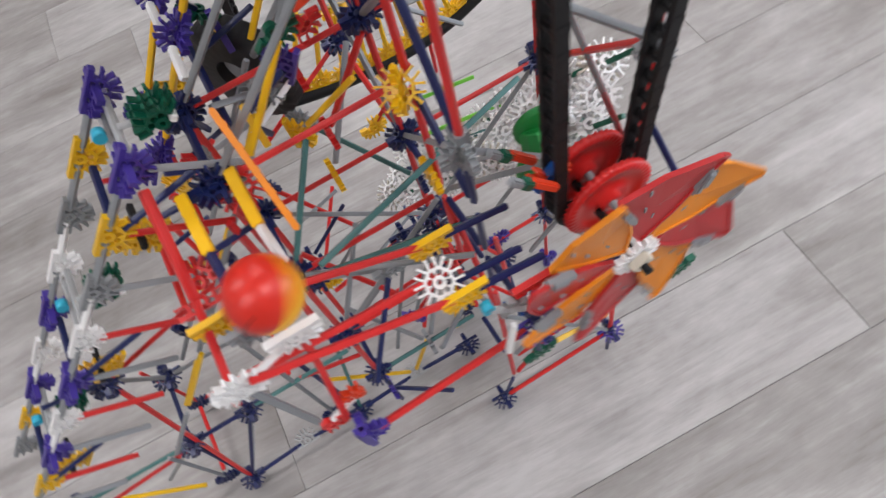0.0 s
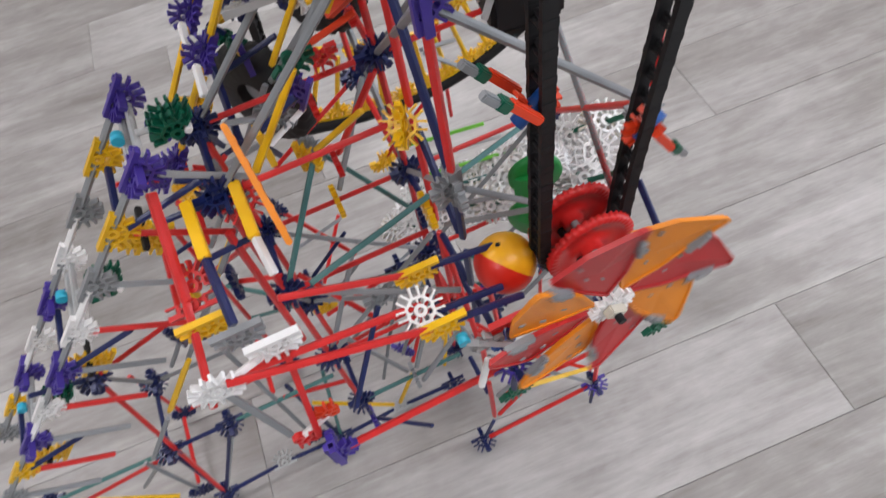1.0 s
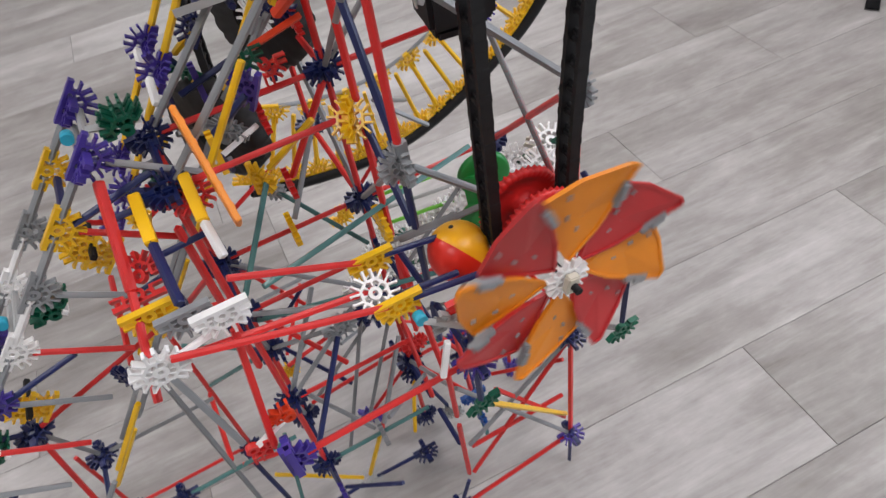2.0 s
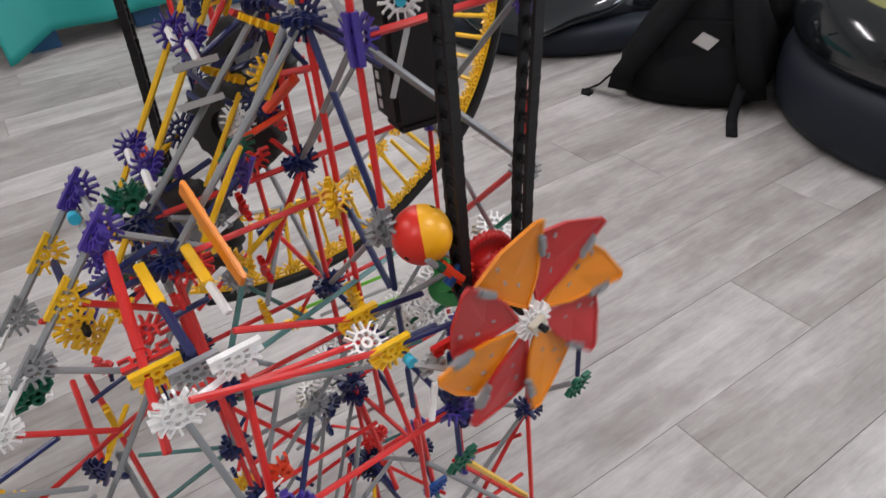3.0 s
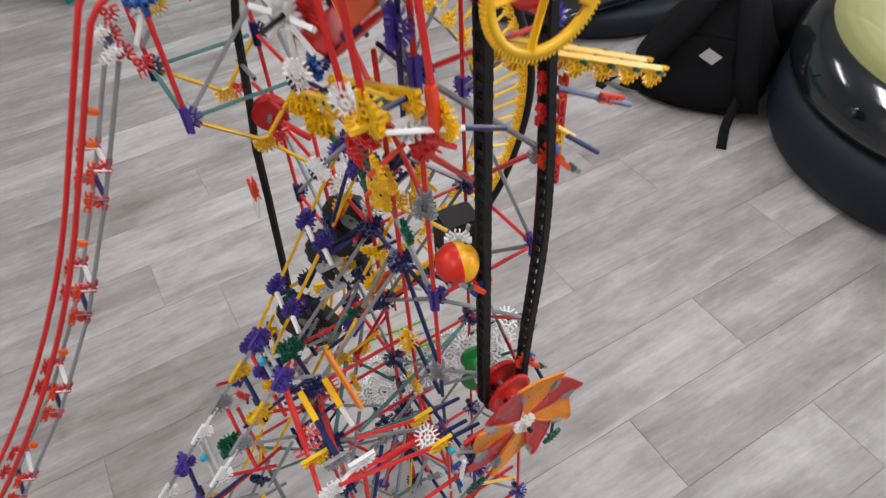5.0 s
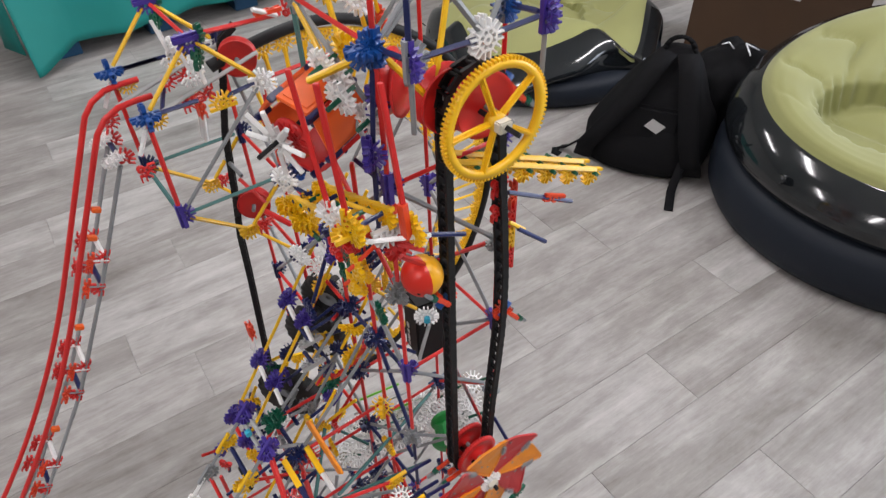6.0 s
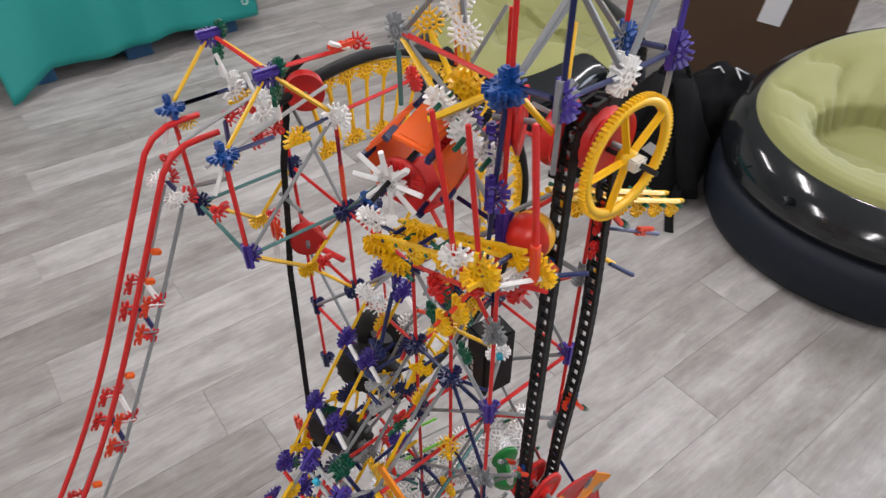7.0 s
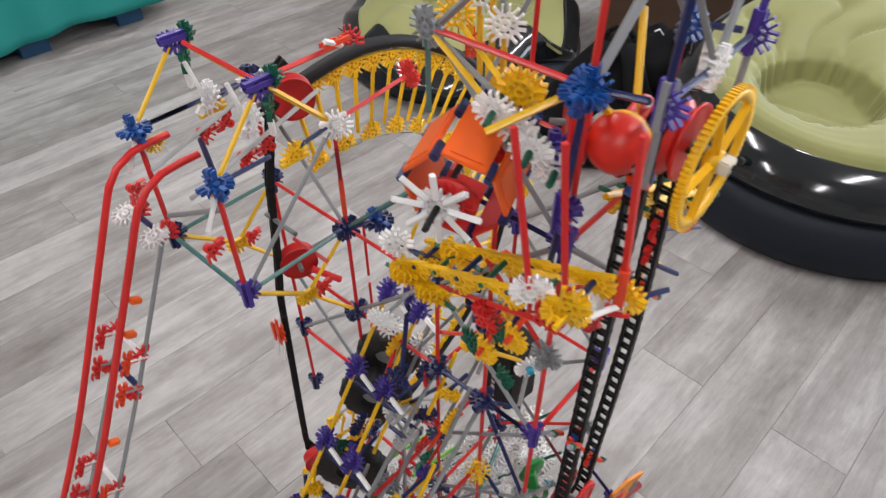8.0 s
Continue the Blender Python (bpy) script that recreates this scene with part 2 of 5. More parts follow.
# ---- the background things ----
def inflatable_seat(x, y, scale, tall, hollow, rise, sag, label):
    """A round inflatable lounge seat: matt base ring, glossy tube, flocked and pleated seat with a sunken hollow off its middle."""
    seat = tagged(new("inflatable_seat"), label, "inflatable seat", group="inflatable seats")
    seat.matrix_basis = pose(x, y, 0) @ Matrix.Diagonal((scale, scale, tall, 1))
    base = [(0.30, 0.0), (0.43, 0.0), (0.462, 0.015), (0.478, 0.05), (0.482, 0.10), (0.478, 0.15), (0.466, 0.19), (0.44, 0.20), (0.3, 0.20)]
    part("base_ring", lathe(base, 96), NAVY_PVC, seat, "matt black lower ring")
    prof = [(0.44, 0.175)]
    for k in range(15):
        a = radians(-50 + k * 118 / 14)
        prof.append((0.350 + 0.122 * math.cos(a), 0.27 + 0.125 * math.sin(a)))
    prof.append((0.36, 0.33))
    def lean(mesh):
        # the far side rises to a low backrest
        for v in mesh.verts:
            u = v.co.x * 0.95 + v.co.y * 0.3
            v.co += Vector((1, 1, 1.3)) * (sag * max(0.0, min(1.0, (v.co.z - 0.15) / 0.1)) * noise.noise(Vector((v.co.x * 5, v.co.y * 5, 0.3))))
            v.co.z += rise * max(0.0, min(1.0, (v.co.z - 0.2) / 0.12)) * (0.10 * u + 0.55 * max(0.0, u) ** 2)
        return mesh

    part("tube_ring", lean(lathe(prof, 96)), PVC, seat, "glossy black inflated tube")
    bm = bmesh.new()
    tube(bm, (-0.40, 0.262, 0.285), (-0.41, 0.268, 0.31), 0.003, 0.003, 8)
    part("seam", bm, PVC, seat)
    key = [(0.434, 0.345), (0.430, 0.372), (0.415, 0.394), (0.390, 0.408), (0.34, 0.414), (0.28, 0.411), (0.22, 0.404), (0.185, 0.396), (0.165, 0.382), (0.157, 0.345), (0.150, 0.312), (0.13, 0.300), (0.07, 0.296), (0.0005, 0.294)]
    top = []
    for (ra, za), (rb, zb) in zip(key, key[1:]):
        steps = 6 if ra - rb > 0.05 else 3
        top += [(ra + (rb - ra) * k / steps, za + (zb - za) * k / steps) for k in range(steps)]
    bm = lathe(top + [key[-1]], 240)
    for v in bm.verts:
        r = math.hypot(v.co.x, v.co.y)
        a = math.atan2(v.co.y, v.co.x)
        swell = max(0.0, math.sin(math.pi * (r - 0.165) / 0.25)) if 0.165 < r < 0.415 else 0.0
        back = max(0.0, min(1.0, 0.55 + math.cos(a - 0.35)))
        bent = (a + 0.13 * math.sin(22 * r + 2.1 * a) + 0.05 * math.sin(47 * r)) / 0.57
        near = abs(bent - round(bent))
        v.co.z += swell * back * (0.014 * (1 - math.exp(-(near / 0.20) ** 2)) - 0.016 * math.exp(-(near / 0.05) ** 2))
        v.co.z += swell * 0.006 * math.sin(3 * a + 1.0)
        if 0.146 < r < 0.190:
            k = 1 + 0.030 * math.sin(a * 24 + 1.5 * math.sin(a * 5))
            v.co.x *= k
            v.co.y *= k
        if r < 0.146:
            v.co.z += 0.012 * math.sin(3 * a + 0.6) * r / 0.146 - 0.010 * math.exp(-((v.co.x - 0.02) / 0.012) ** 2) * (r < 0.12)
        v.co.x *= 0.955
        v.co.y *= 0.955
        slide = 1 - max(0.0, min(1.0, (r - 0.17) / 0.25))
        v.co.x += hollow[0] * slide
        v.co.y += hollow[1] * slide
    part("cushion", lean(bm), FLOCK, seat, "olive green flocked cushion with pleats")
    bm = bmesh.new()
    tube(bm, (-0.462, 0.10, 0.29), (-0.480, 0.105, 0.296), 0.014, 0.011, 14)
    part("valve", bm, PVC, seat)
    return seat


inflatable_seat(2.215, 0.375, 1.265, 1.08, (-0.135, 0.05), 1.0, 0.0, "round black inflatable seat with an olive cushion, on the floor")
inflatable_seat(2.12, 2.05, 1.20, 0.62, (0.03, 0.02), 0.6, 0.11, "round black inflatable seat with an olive top, behind the rucksack")


def rucksack():
    bag = tagged(new("rucksack"), "black nylon rucksack with loose straps, leaning upright on the floor", "rucksack")
    bag.matrix_basis = pose(1.795, 1.125, 0, 0, 0, -60) @ Matrix.Diagonal((1.32, 1.12, 0.96, 1))
    bm = bmesh.new()
    rows = [(0.0, 0.13, 0.10), (0.018, 0.165, 0.128), (0.06, 0.182, 0.138), (0.12, 0.180, 0.136), (0.19, 0.160, 0.124), (0.26, 0.132, 0.108), (0.33, 0.102, 0.088), (0.39, 0.075, 0.066), (0.43, 0.055, 0.048), (0.455, 0.034, 0.028), (0.462, 0.01, 0.008)]
    n = 28
    rings = []
    for z, a, b in rows:
        ring = []
        for k in range(n):
            t = 2 * math.pi * k / n
            c, s = math.cos(t), math.sin(t)
            x = a * math.copysign(abs(c) ** 0.7, c) + 0.10 * z
            y = b * math.copysign(abs(s) ** 0.6, s) + z * 0.16
            w = 0.016 * noise.noise((x * 8, y * 8, z * 11)) + 0.006 * noise.noise((x * 30, y * 30, z * 22))
            ring.append(bm.verts.new((x + w, y + w, z)))
        rings.append(ring)
    for r0, r1 in zip(rings, rings[1:]):
        for k in range(n):
            bm.faces.new((r0[k], r0[(k + 1) % n], r1[(k + 1) % n], r1[k])).smooth = True
    bm.faces.new(rings[0][::-1])
    bm.faces.new(rings[-1])
    part("body", bm, NYLON, bag)
    for sx in (-1, 1):
        pts = [(0.045 + sx * 0.025, 0.02, 0.455), (0.04 + sx * 0.045, -0.030, 0.41), (0.03 + sx * 0.075, -0.075, 0.30), (0.01 + sx * 0.115, -0.115, 0.19), (sx * 0.145, -0.130, 0.11), (sx * 0.155, -0.118, 0.05)]
        part("shoulder_strap", ribbon(pts, 0.052, 0.016), NYLON, bag)
        if sx > 0:
            pts = [(0.125, -0.125, 0.10), (0.118, -0.15, 0.045), (0.115, -0.185, 0.012), (0.118, -0.225, 0.006), (0.122, -0.280, 0.005)]
        else:
            pts = [(-0.150, -0.10, 0.12), (-0.185, -0.085, 0.075), (-0.212, -0.065, 0.030), (-0.232, -0.050, 0.012), (-0.246, -0.062, 0.006), (-0.243, -0.085, 0.005), (-0.226, -0.090, 0.005)]
        part("loose_strap", ribbon(pts, 0.024, 0.004, Vector((1, 0, 0)) if sx > 0 else Vector((0.4, 0.9, 0.2))), NYLON, bag)
    bm = bmesh.new()
    box(bm, (0.012, -0.112, 0.17), (0.17, 0.03, 0.19), pose(0, 0, 0, -10, 0, 0), bevel=0.012)
    part("back_pad", bm, NYLON, bag)
    bm = bmesh.new()
    box(bm, (0, 0, 0), (0.044, 0.003, 0.038), pose(0, 0, 0, -10, 0, 0) @ pose(0.03, -0.1285, 0.195, 0, 32, 0))
    part("label_patch", bm, SILVER, bag, "small shiny silver label")
    bm = bmesh.new()
    for k in range(8):
        t0, t1 = math.pi * k / 8, math.pi * (k + 1) / 8
        tube(bm, (0.045 + 0.04 * math.cos(t0), 0.06, 0.44 + 0.06 * math.sin(t0)), (0.045 + 0.04 * math.cos(t1), 0.06, 0.44 + 0.06 * math.sin(t1)), 0.008, n=8)
    part("top_handle", bm, NYLON, bag)


rucksack()


def cloth_bundle():
    """A heap of creased black cloth with pale cords, wedged between the rucksack and the seat."""
    heap = tagged(new("cloth_bundle"), "crumpled black cloth bag with pale cords beside the rucksack", "cloth bag")
    heap.matrix_basis = pose(2.20, 1.06, 0, 0, 0, 25)
    bm = bmesh.new()
    bmesh.ops.create_icosphere(bm, subdivisions=4, radius=1.0)
    for v in bm.verts:
        d = v.co.copy()
        k = 1 + 0.22 * noise.noise(d * 2.1) + 0.13 * abs(noise.noise(d * 5.3)) + 0.04 * noise.noise(d * 13)
        v.co = Vector((d.x * 0.15 * k, d.y * 0.17 * k, max(0.0, 0.17 + d.z * 0.20 * k)))
    for f in bm.faces:
        f.smooth = True
    part("body", bm, NYLON, heap)
    for n, lean in enumerate((-0.05, 0.03)):
        bm = bmesh.new()
        pts = [Vector((-0.12 + 0.05 * k, lean + 0.03 * math.sin(k * 1.9 + n), 0.39 + 0.03 * math.sin(k * 1.3 + n) - 0.008 * k * k)) for k in range(6)]
        for p, q in zip(pts, pts[1:]):
            tube(bm, p, q, 0.003, n=6)
        part("cord", bm, PAPER, heap, "thin pale cord")


cloth_bundle()


def cardboard_box():
    b = tagged(new("cardboard_box"), "brown cardboard box with a sheet of paper stuck on it", "box")
    b.matrix_basis = pose(2.95, 1.35, 0, 0, 0, 28)
    bm = bmesh.new()
    box(bm, (0, 0, 0.3), (0.5, 0.7, 0.6), bevel=0.006)
    part("body", bm, CARD, b)
    bm = bmesh.new()
    box(bm, (0, -0.18, 0.62), (0.5, 0.34, 0.004), pose(0, 0, 0.0, 6, 0, 0))
    part("flap", bm, CARD, b)
    bm = bmesh.new()
    box(bm, (-0.2545, 0.02, 0.46), (0.003, 0.10, 0.17), pose(0, 0, 0, 8, 0, 0))
    part("paper", bm, PAPER, b, "white paper sheet")


cardboard_box()


def covered_table():
    t = tagged(new("covered_table"), "low pallet table draped with a teal cloth", "table")
    t.matrix_basis = pose(0.72, 3.54, 0, 0, 0, 0)
    bm = bmesh.new()
    nx, nz = 70, 16
    grid = []
    hw, h, d = 0.68, 0.72, 0.7
    # the cloth: front fall, top, and the end fall, with an uneven hem and soft folds
    for side in range(1):
        for a in range(nx + 1):
            col = []
            x = -hw + 2 * hw * a / nx
            for c in range(nz + 1):
                f = c / nz
                hem = 0.10 + 0.012 * math.sin(x * 7) - (0.09 if x < -0.45 else 0) * min(1, (-0.45 - x) / 0.2 if x < -0.45 else 0)
                z = h - (h - hem) * f
                y = -0.04 * f - (0.006 + 0.010 * f) * math.sin(x * 17 + 2 * math.sin(x * 5)) * f
                if x < -0.45:
                    y -= 0.10 * f * (-0.45 - x) / 0.23
                col.append(bm.verts.new((x, y, z)))
            for c in range(1, 4):
                col.insert(0, bm.verts.new((x, d * c / 3, h + 0.004 * math.sin(x * 9 + c))))
            grid.append(col)
    for g0, g1 in zip(grid, grid[1:]):
        for c in range(len(g0) - 1):
            bm.faces.new((g0[c], g1[c], g1[c + 1], g0[c + 1])).smooth = True
    for sx in (0, -1):
        edge = grid[sx]
        prev = None
        for k in range(5):
            out = (0.05 + 0.03 * math.sin(k * 2.1)) * (1 if sx else -1)
            y0 = d * k / 4
            col = [bm.verts.new((edge[0].co.x + out * f * (0.2 if k == 0 else 1), y0 - 0.02 * f, h - (h - 0.09) * f)) for f in (0, 0.33, 0.66, 1)]
            if prev:
                for c in range(3):
                    bm.faces.new((prev[c], col[c], col[c + 1], prev[c + 1])).smooth = True
            prev = col
    bmesh.ops.recalc_face_normals(bm, faces=bm.faces)
    bmesh.ops.solidify(bm, geom=bm.faces[:], thickness=0.003)
    part("cloth", bm, CLOTH, t, "teal cloth with folds")
    for x in (-0.5, 0.0, 0.5):
        bm = bmesh.new()
        box(bm, (x, 0.35, 0.06), (0.14, 0.6, 0.12), bevel=0.004)
        part("pallet_block", bm, BLUEWOOD, t)
    bm = bmesh.new()
    box(bm, (0, 0.36, 0.41), (1.26, 0.6, 0.56), bevel=0.01)
    part("crate", bm, CARD, t)
    bm = bmesh.new()
    for k in range(16):
        a0, a1 = 2 * math.pi * k / 16, 2 * math.pi * (k + 1) / 16
        tube(bm, (0.6 + 0.016 * math.cos(a0), -0.055, 0.19 + 0.016 * math.sin(a0)), (0.6 + 0.016 * math.cos(a1), -0.055, 0.19 + 0.016 * math.sin(a1)), 0.004, n=6)
    part("eyelet", bm, SILVER, t, "metal eyelet")


covered_table()


# ---- the construction-toy ball machine ----
U = 0.0762
BASE = Vector((0.15, 0.40, 0.0))
machine = tagged(new("ball_machine"), "tall ball machine of coloured construction-toy rods and connectors, on the floor", "toy machine")
machine.matrix_basis = Matrix.Translation(BASE)
ROD_MESH, CONN_MESH = {}, {}


def G(i, j, k):
    """A node of the machine's grid."""
    return Vector((i * U, 0.282 + j * U, 0.025 + k * U))


def rod_mesh(length, mat, r=0.0032):
    key = (round(length, 3), mat.name, r)
    if key not in ROD_MESH:
        bm = bmesh.new()
        n = 8
        zs = [(-0.5, 0.85), (-0.5, 1.0), (0.5, 1.0), (0.5, 0.85)]
        d = [-length / 2, -length / 2 + 0.001, length / 2 - 0.001, length / 2]
        rings = [[bm.verts.new((r * s * (1.0 if k % 2 == 0 else 0.80) * math.cos(2 * math.pi * k / n), r * s * (1.0 if k % 2 == 0 else 0.80) * math.sin(2 * math.pi * k / n), z)) for k in range(n)] for z, (q, s) in zip(d, zs)]
        for a, b in zip(rings, rings[1:]):
            for k in range(n):
                bm.faces.new((a[k], a[(k + 1) % n], b[(k + 1) % n], b[k]))
        bm.faces.new(rings[0][::-1])
        bm.faces.new(rings[-1])
        ROD_MESH[key] = put_mesh("rod", bm, mat)
    return ROD_MESH[key]


def rod(a, b, mat=None, trim=0.010, parent=None, name=None, r=0.0032):
    """A rod between two nodes, in the colour of its length unless one is given."""
    a, b = Vector(a), Vector(b)
    d = (b - a).length
    if mat is None:
        mat = WHITE if d < 0.062 else NAVY if d < 0.09 else YELLOW if d < 0.13 else RED if d < 0.19 else GREY
    label = mat.name.replace("_plastic", "")
    return part(name or label + "_rod", rod_mesh(d - 2 * trim, mat, r), mat, parent or machine, "", along(a, b))


def conn_mesh(angles, mat, bar, size=1.0):
    """A flat connector: hub, spokes, a web of cross bars and a pair of prongs for each rod."""
    key = (tuple(angles), mat.name, bar, size)
    if key not in CONN_MESH:
        bm = bmesh.new()

        def v(a, r, o):
            c, s = math.cos(radians(a)), math.sin(radians(a))
            return bm.verts.new((r * c - o * s, r * s + o * c, -0.0027))

        n = 16
        inner = [v(360 * k / n, 0.0022, 0) for k in range(n)]
        outer = [v(360 * k / n, 0.0050, 0) for k in range(n)]
        for k in range(n):
            bm.faces.new((inner[k], outer[k], outer[(k + 1) % n], inner[(k + 1) % n]))
        clips = {}
        for a in angles:
            k = round(a * n / 360) % n
            s = [v(a, 0.0086, -0.0010), v(a, 0.0086, 0.0010)]
            low = [v(a, 0.0088, -0.0036), v(a, 0.0088, 0.0036)]
            up = [v(a, 0.0108, -0.0021), v(a, 0.0108, 0.0021)]
            top = [v(a, 0.0108, -0.0038), v(a, 0.0108, 0.0038)]
            neck = [v(a, 0.0160, -0.0024), v(a, 0.0160, 0.0024)]
            neck_out = [v(a, 0.0160, -0.0038), v(a, 0.0160, 0.0038)]
            tip = [v(a, 0.0183, -0.0019), v(a, 0.0183, 0.0019)]
            tip_out = [v(a, 0.0183, -0.0040), v(a, 0.0183, 0.0040)]
            bm.faces.new((outer[k], s[0], s[1]))
            bm.faces.new((s[0], up[0], up[1], s[1]))
            for q in (0, 1):
                for f in ((s[q], low[q], top[q], up[q]), (up[q], top[q], neck_out[q], neck[q]), (neck[q], neck_out[q], tip_out[q], tip[q])):
                    bm.faces.new(f)
            clips[a] = (low, top, tip_out, neck_out)
        for a in angles:
            b = (a + 45) % 360
            if b in clips:
                bm.faces.new((clips[a][0][1], clips[a][1][1], clips[b][1][0], clips[b][0][0]))
        if bar:
            (l0, t0, p0, n0), (l1, t1, p1, n1) = clips[0], clips[180]
            e = [bm.verts.new((x, -0.0060, -0.0027)) for x in (-0.0185, 0.0185)]
            bm.faces.new((e[0], e[1], p0[0], n0[0], t0[0], l0[0], l1[1], t1[1], n1[1], p1[1]))
        bmesh.ops.recalc_face_normals(bm, faces=bm.faces)
        r = bmesh.ops.extrude_face_region(bm, geom=bm.faces[:])
        bmesh.ops.translate(bm, vec=(0, 0, 0.0054), verts=[q for q in r["geom"] if isinstance(q, bmesh.types.BMVert)])
        bmesh.ops.recalc_face_normals(bm, faces=bm.faces)
        if size != 1.0:
            bmesh.ops.scale(bm, vec=(size,) * 3, verts=bm.verts)
        CONN_MESH[key] = put_mesh("connector", bm, mat)
    return CONN_MESH[key]


KINDS = {
    "snowflake": (tuple(range(0, 360, 45)), False, WHITE, "snowflake_connector"),
    "half": ((0, 45, 90, 135, 180), True, YELLOW, "half_connector"),
    "corner": ((0, 45, 90), False, RED, "corner_connector"),
    "quad": ((0, 45, 90, 135), False, GREEN, "fan_connector"),
    "line": ((0, 180), True, VERMILION, "straight_connector"),
    "vee": ((0, 45), False, PALE, "angle_connector"),
    "seven": ((0, 45, 90, 135, 180, 225, 270), False, BLUE, "slotted_connector"),
}


def axes(p, n, up):
    """The pose at p whose z is n and whose x is near up."""
    z = Vector(n).normalized()
    x = Vector(up)
    x = (x - z * x.dot(z)).normalized()
    y = z.cross(x)
    return Matrix.Translation(p) @ Matrix((x, y, z)).transposed().to_4x4()


def conn(kind, p, n, up, mat=None, parent=None, size=1.0):
    angles, bar, own, name = KINDS[kind]
    mat = mat or own
    return part(name, conn_mesh(angles, mat, bar, size), mat, parent or machine, "", axes(p, n, up))


X, Y, Z = Vector((1, 0, 0)), Vector((0, 1, 0)), Vector((0, 0, 1))


def hub(p, mat=NAVY, cross=NAVY, out=-Y):
    """Two slotted connectors pushed into each other."""
    side = out.cross(Z)
    conn("seven", p, side, Z, mat)
    conn("half", p, Z, side, cross)


def node(p, mat=PURPLE):
    """A pair of slotted four-way connectors at a column."""
    conn("half", p, X, -Z, mat)
    conn("half", p, Y, Z, mat)


# columns of the tower
def column(i, j, ks, mats=None):
    for n, (k0, k1) in enumerate(zip(ks, ks[1:])):
        rod(G(i, j, k0), G(i, j, k1), mats[n] if mats else None)


column(2, 0, (8, 10, 12, 14, 16, 18, 20))
column(2, 0, (5, 6, 7, 8))
column(2, 0, (1, 3, 5))
rod(G(2, 0, 1), (0.130, 0.283, 0.025), NAVY)
rod(G(4, 0, 3.6), (0.300, 0.268, 0.090), RED)
column(4, 0, (3.6, 6), (RED,))
column(4, 0, (6, 8, 10, 12, 14, 16, 18, 20))
column(2, 2, (0, 2, 4, 6, 8, 10, 12))
rod(G(2, 2.1, 14.8), G(2, 2.1, 16), TEAL)
column(4, 2, (0, 2, 4, 6, 8, 10, 12, 14, 16, 18, 20))
column(2, 1, (4, 6, 8, 10, 12, 14))
column(0, 1, (0, 2, 4, 6, 8), (NAVY, RED, RED, RED))
column(0, 2, (2, 4, 6, 8))
column(2, 4, (6, 8, 10, 12, 14))
column(2, 6, (6, 8, 10, 12))
column(0, 4, (12, 14))
column(0, 6, (12, 14))
column(4, 6, (2, 4, 6, 8, 10))

# nodes along the columns
for k in (10, 14, 18):
    node(G(2, 0, k))
    node(G(4, 0, k))
for k in (8, 12, 16):
    conn("snowflake", G(2, 0, k), X, Z, GREY if k < 16 else BLUE)
    conn("half", G(2, 0, k), Y, -Z, GREY if k < 16 else BLUE)
    conn("half", G(4, 0, k), Y, -Z, GREY)
    conn("half", G(4, 0, k), X, Z, GREY if k != 16 else BLUE)
for k in (0, 2, 4, 6, 8, 10, 12, 14):
    if k < 14:
        hub(G(2, 2, k), out=-X)
    (node if k % 4 == 0 else hub)(G(4, 2, k))
for k in (6, 8, 10, 12):
    hub(G(2, 4, k), out=-X)
    node(G(2, 6, k), NAVY)
for i, j in ((0, 1), (0, 2)):
    for k in (2, 4, 6, 8):
        hub(G(i, j, k), out=-X)
hub(Vector((0.130, 0.283, 0.025)))
FRONT_FOOT = Vector((0.300, 0.268, 0.090))
hub(FRONT_FOOT, NAVY, PURPLE)
rod(FRONT_FOOT, FRONT_FOOT - Z * 0.086, NAVY, trim=0.004)
hub(G(4, 0, 3.6), out=X)
conn("snowflake", G(2, 1, 8) - X * 0.010 - Y * 0.006, Vector((-0.35, -0.6, 0.7)), Z, YELLOW)
conn("half", G(2, 1, 8) - X * 0.010 - Y * 0.006, Vector((0.8, -0.6, 0.1)), Z, YELLOW)
conn("snowflake", G(2, 1, 6.4) - X * 0.006, X, Z, YELLOW)
hub(G(2, 1, 10), out=-X)
hub(G(2, 1, 12), out=-X)
hub(G(2, 0, 16) - X * 0.01, BLUE, BLUE, out=-X)

# level rods
for k in (2, 4, 6, 8, 10, 14, 18):
    rod(G(2, 2, k), G(4, 2, k))
for k in (2, 10, 14, 18):
    rod(G(2, 0, k), G(4, 0, k))
for k in (4, 10, 14, 18):
    rod(G(4, 0, k), G(4, 2, k))
for k in (2, 6, 10, 14, 18):
    rod(G(2, 0, k), G(2, 1, k), NAVY)
    rod(G(2, 1, k), G(2, 2, k), NAVY)
for k in (6, 8):
    rod(G(0, 1, k), G(2, 1, k))
    rod(G(0, 2, k), G(2, 2, k))
for k in (2, 4):
    rod(G(0, 1, k), G(2, 1, k), RED if k == 4 else TEAL)
for k in (8, 10, 12):
    rod(G(2, 2, k), G(2, 4, k))
    rod(G(2, 4, k), G(2, 6, k))
for k in (2, 6, 8):
    rod(G(0, 1, k), G(0, 2, k))
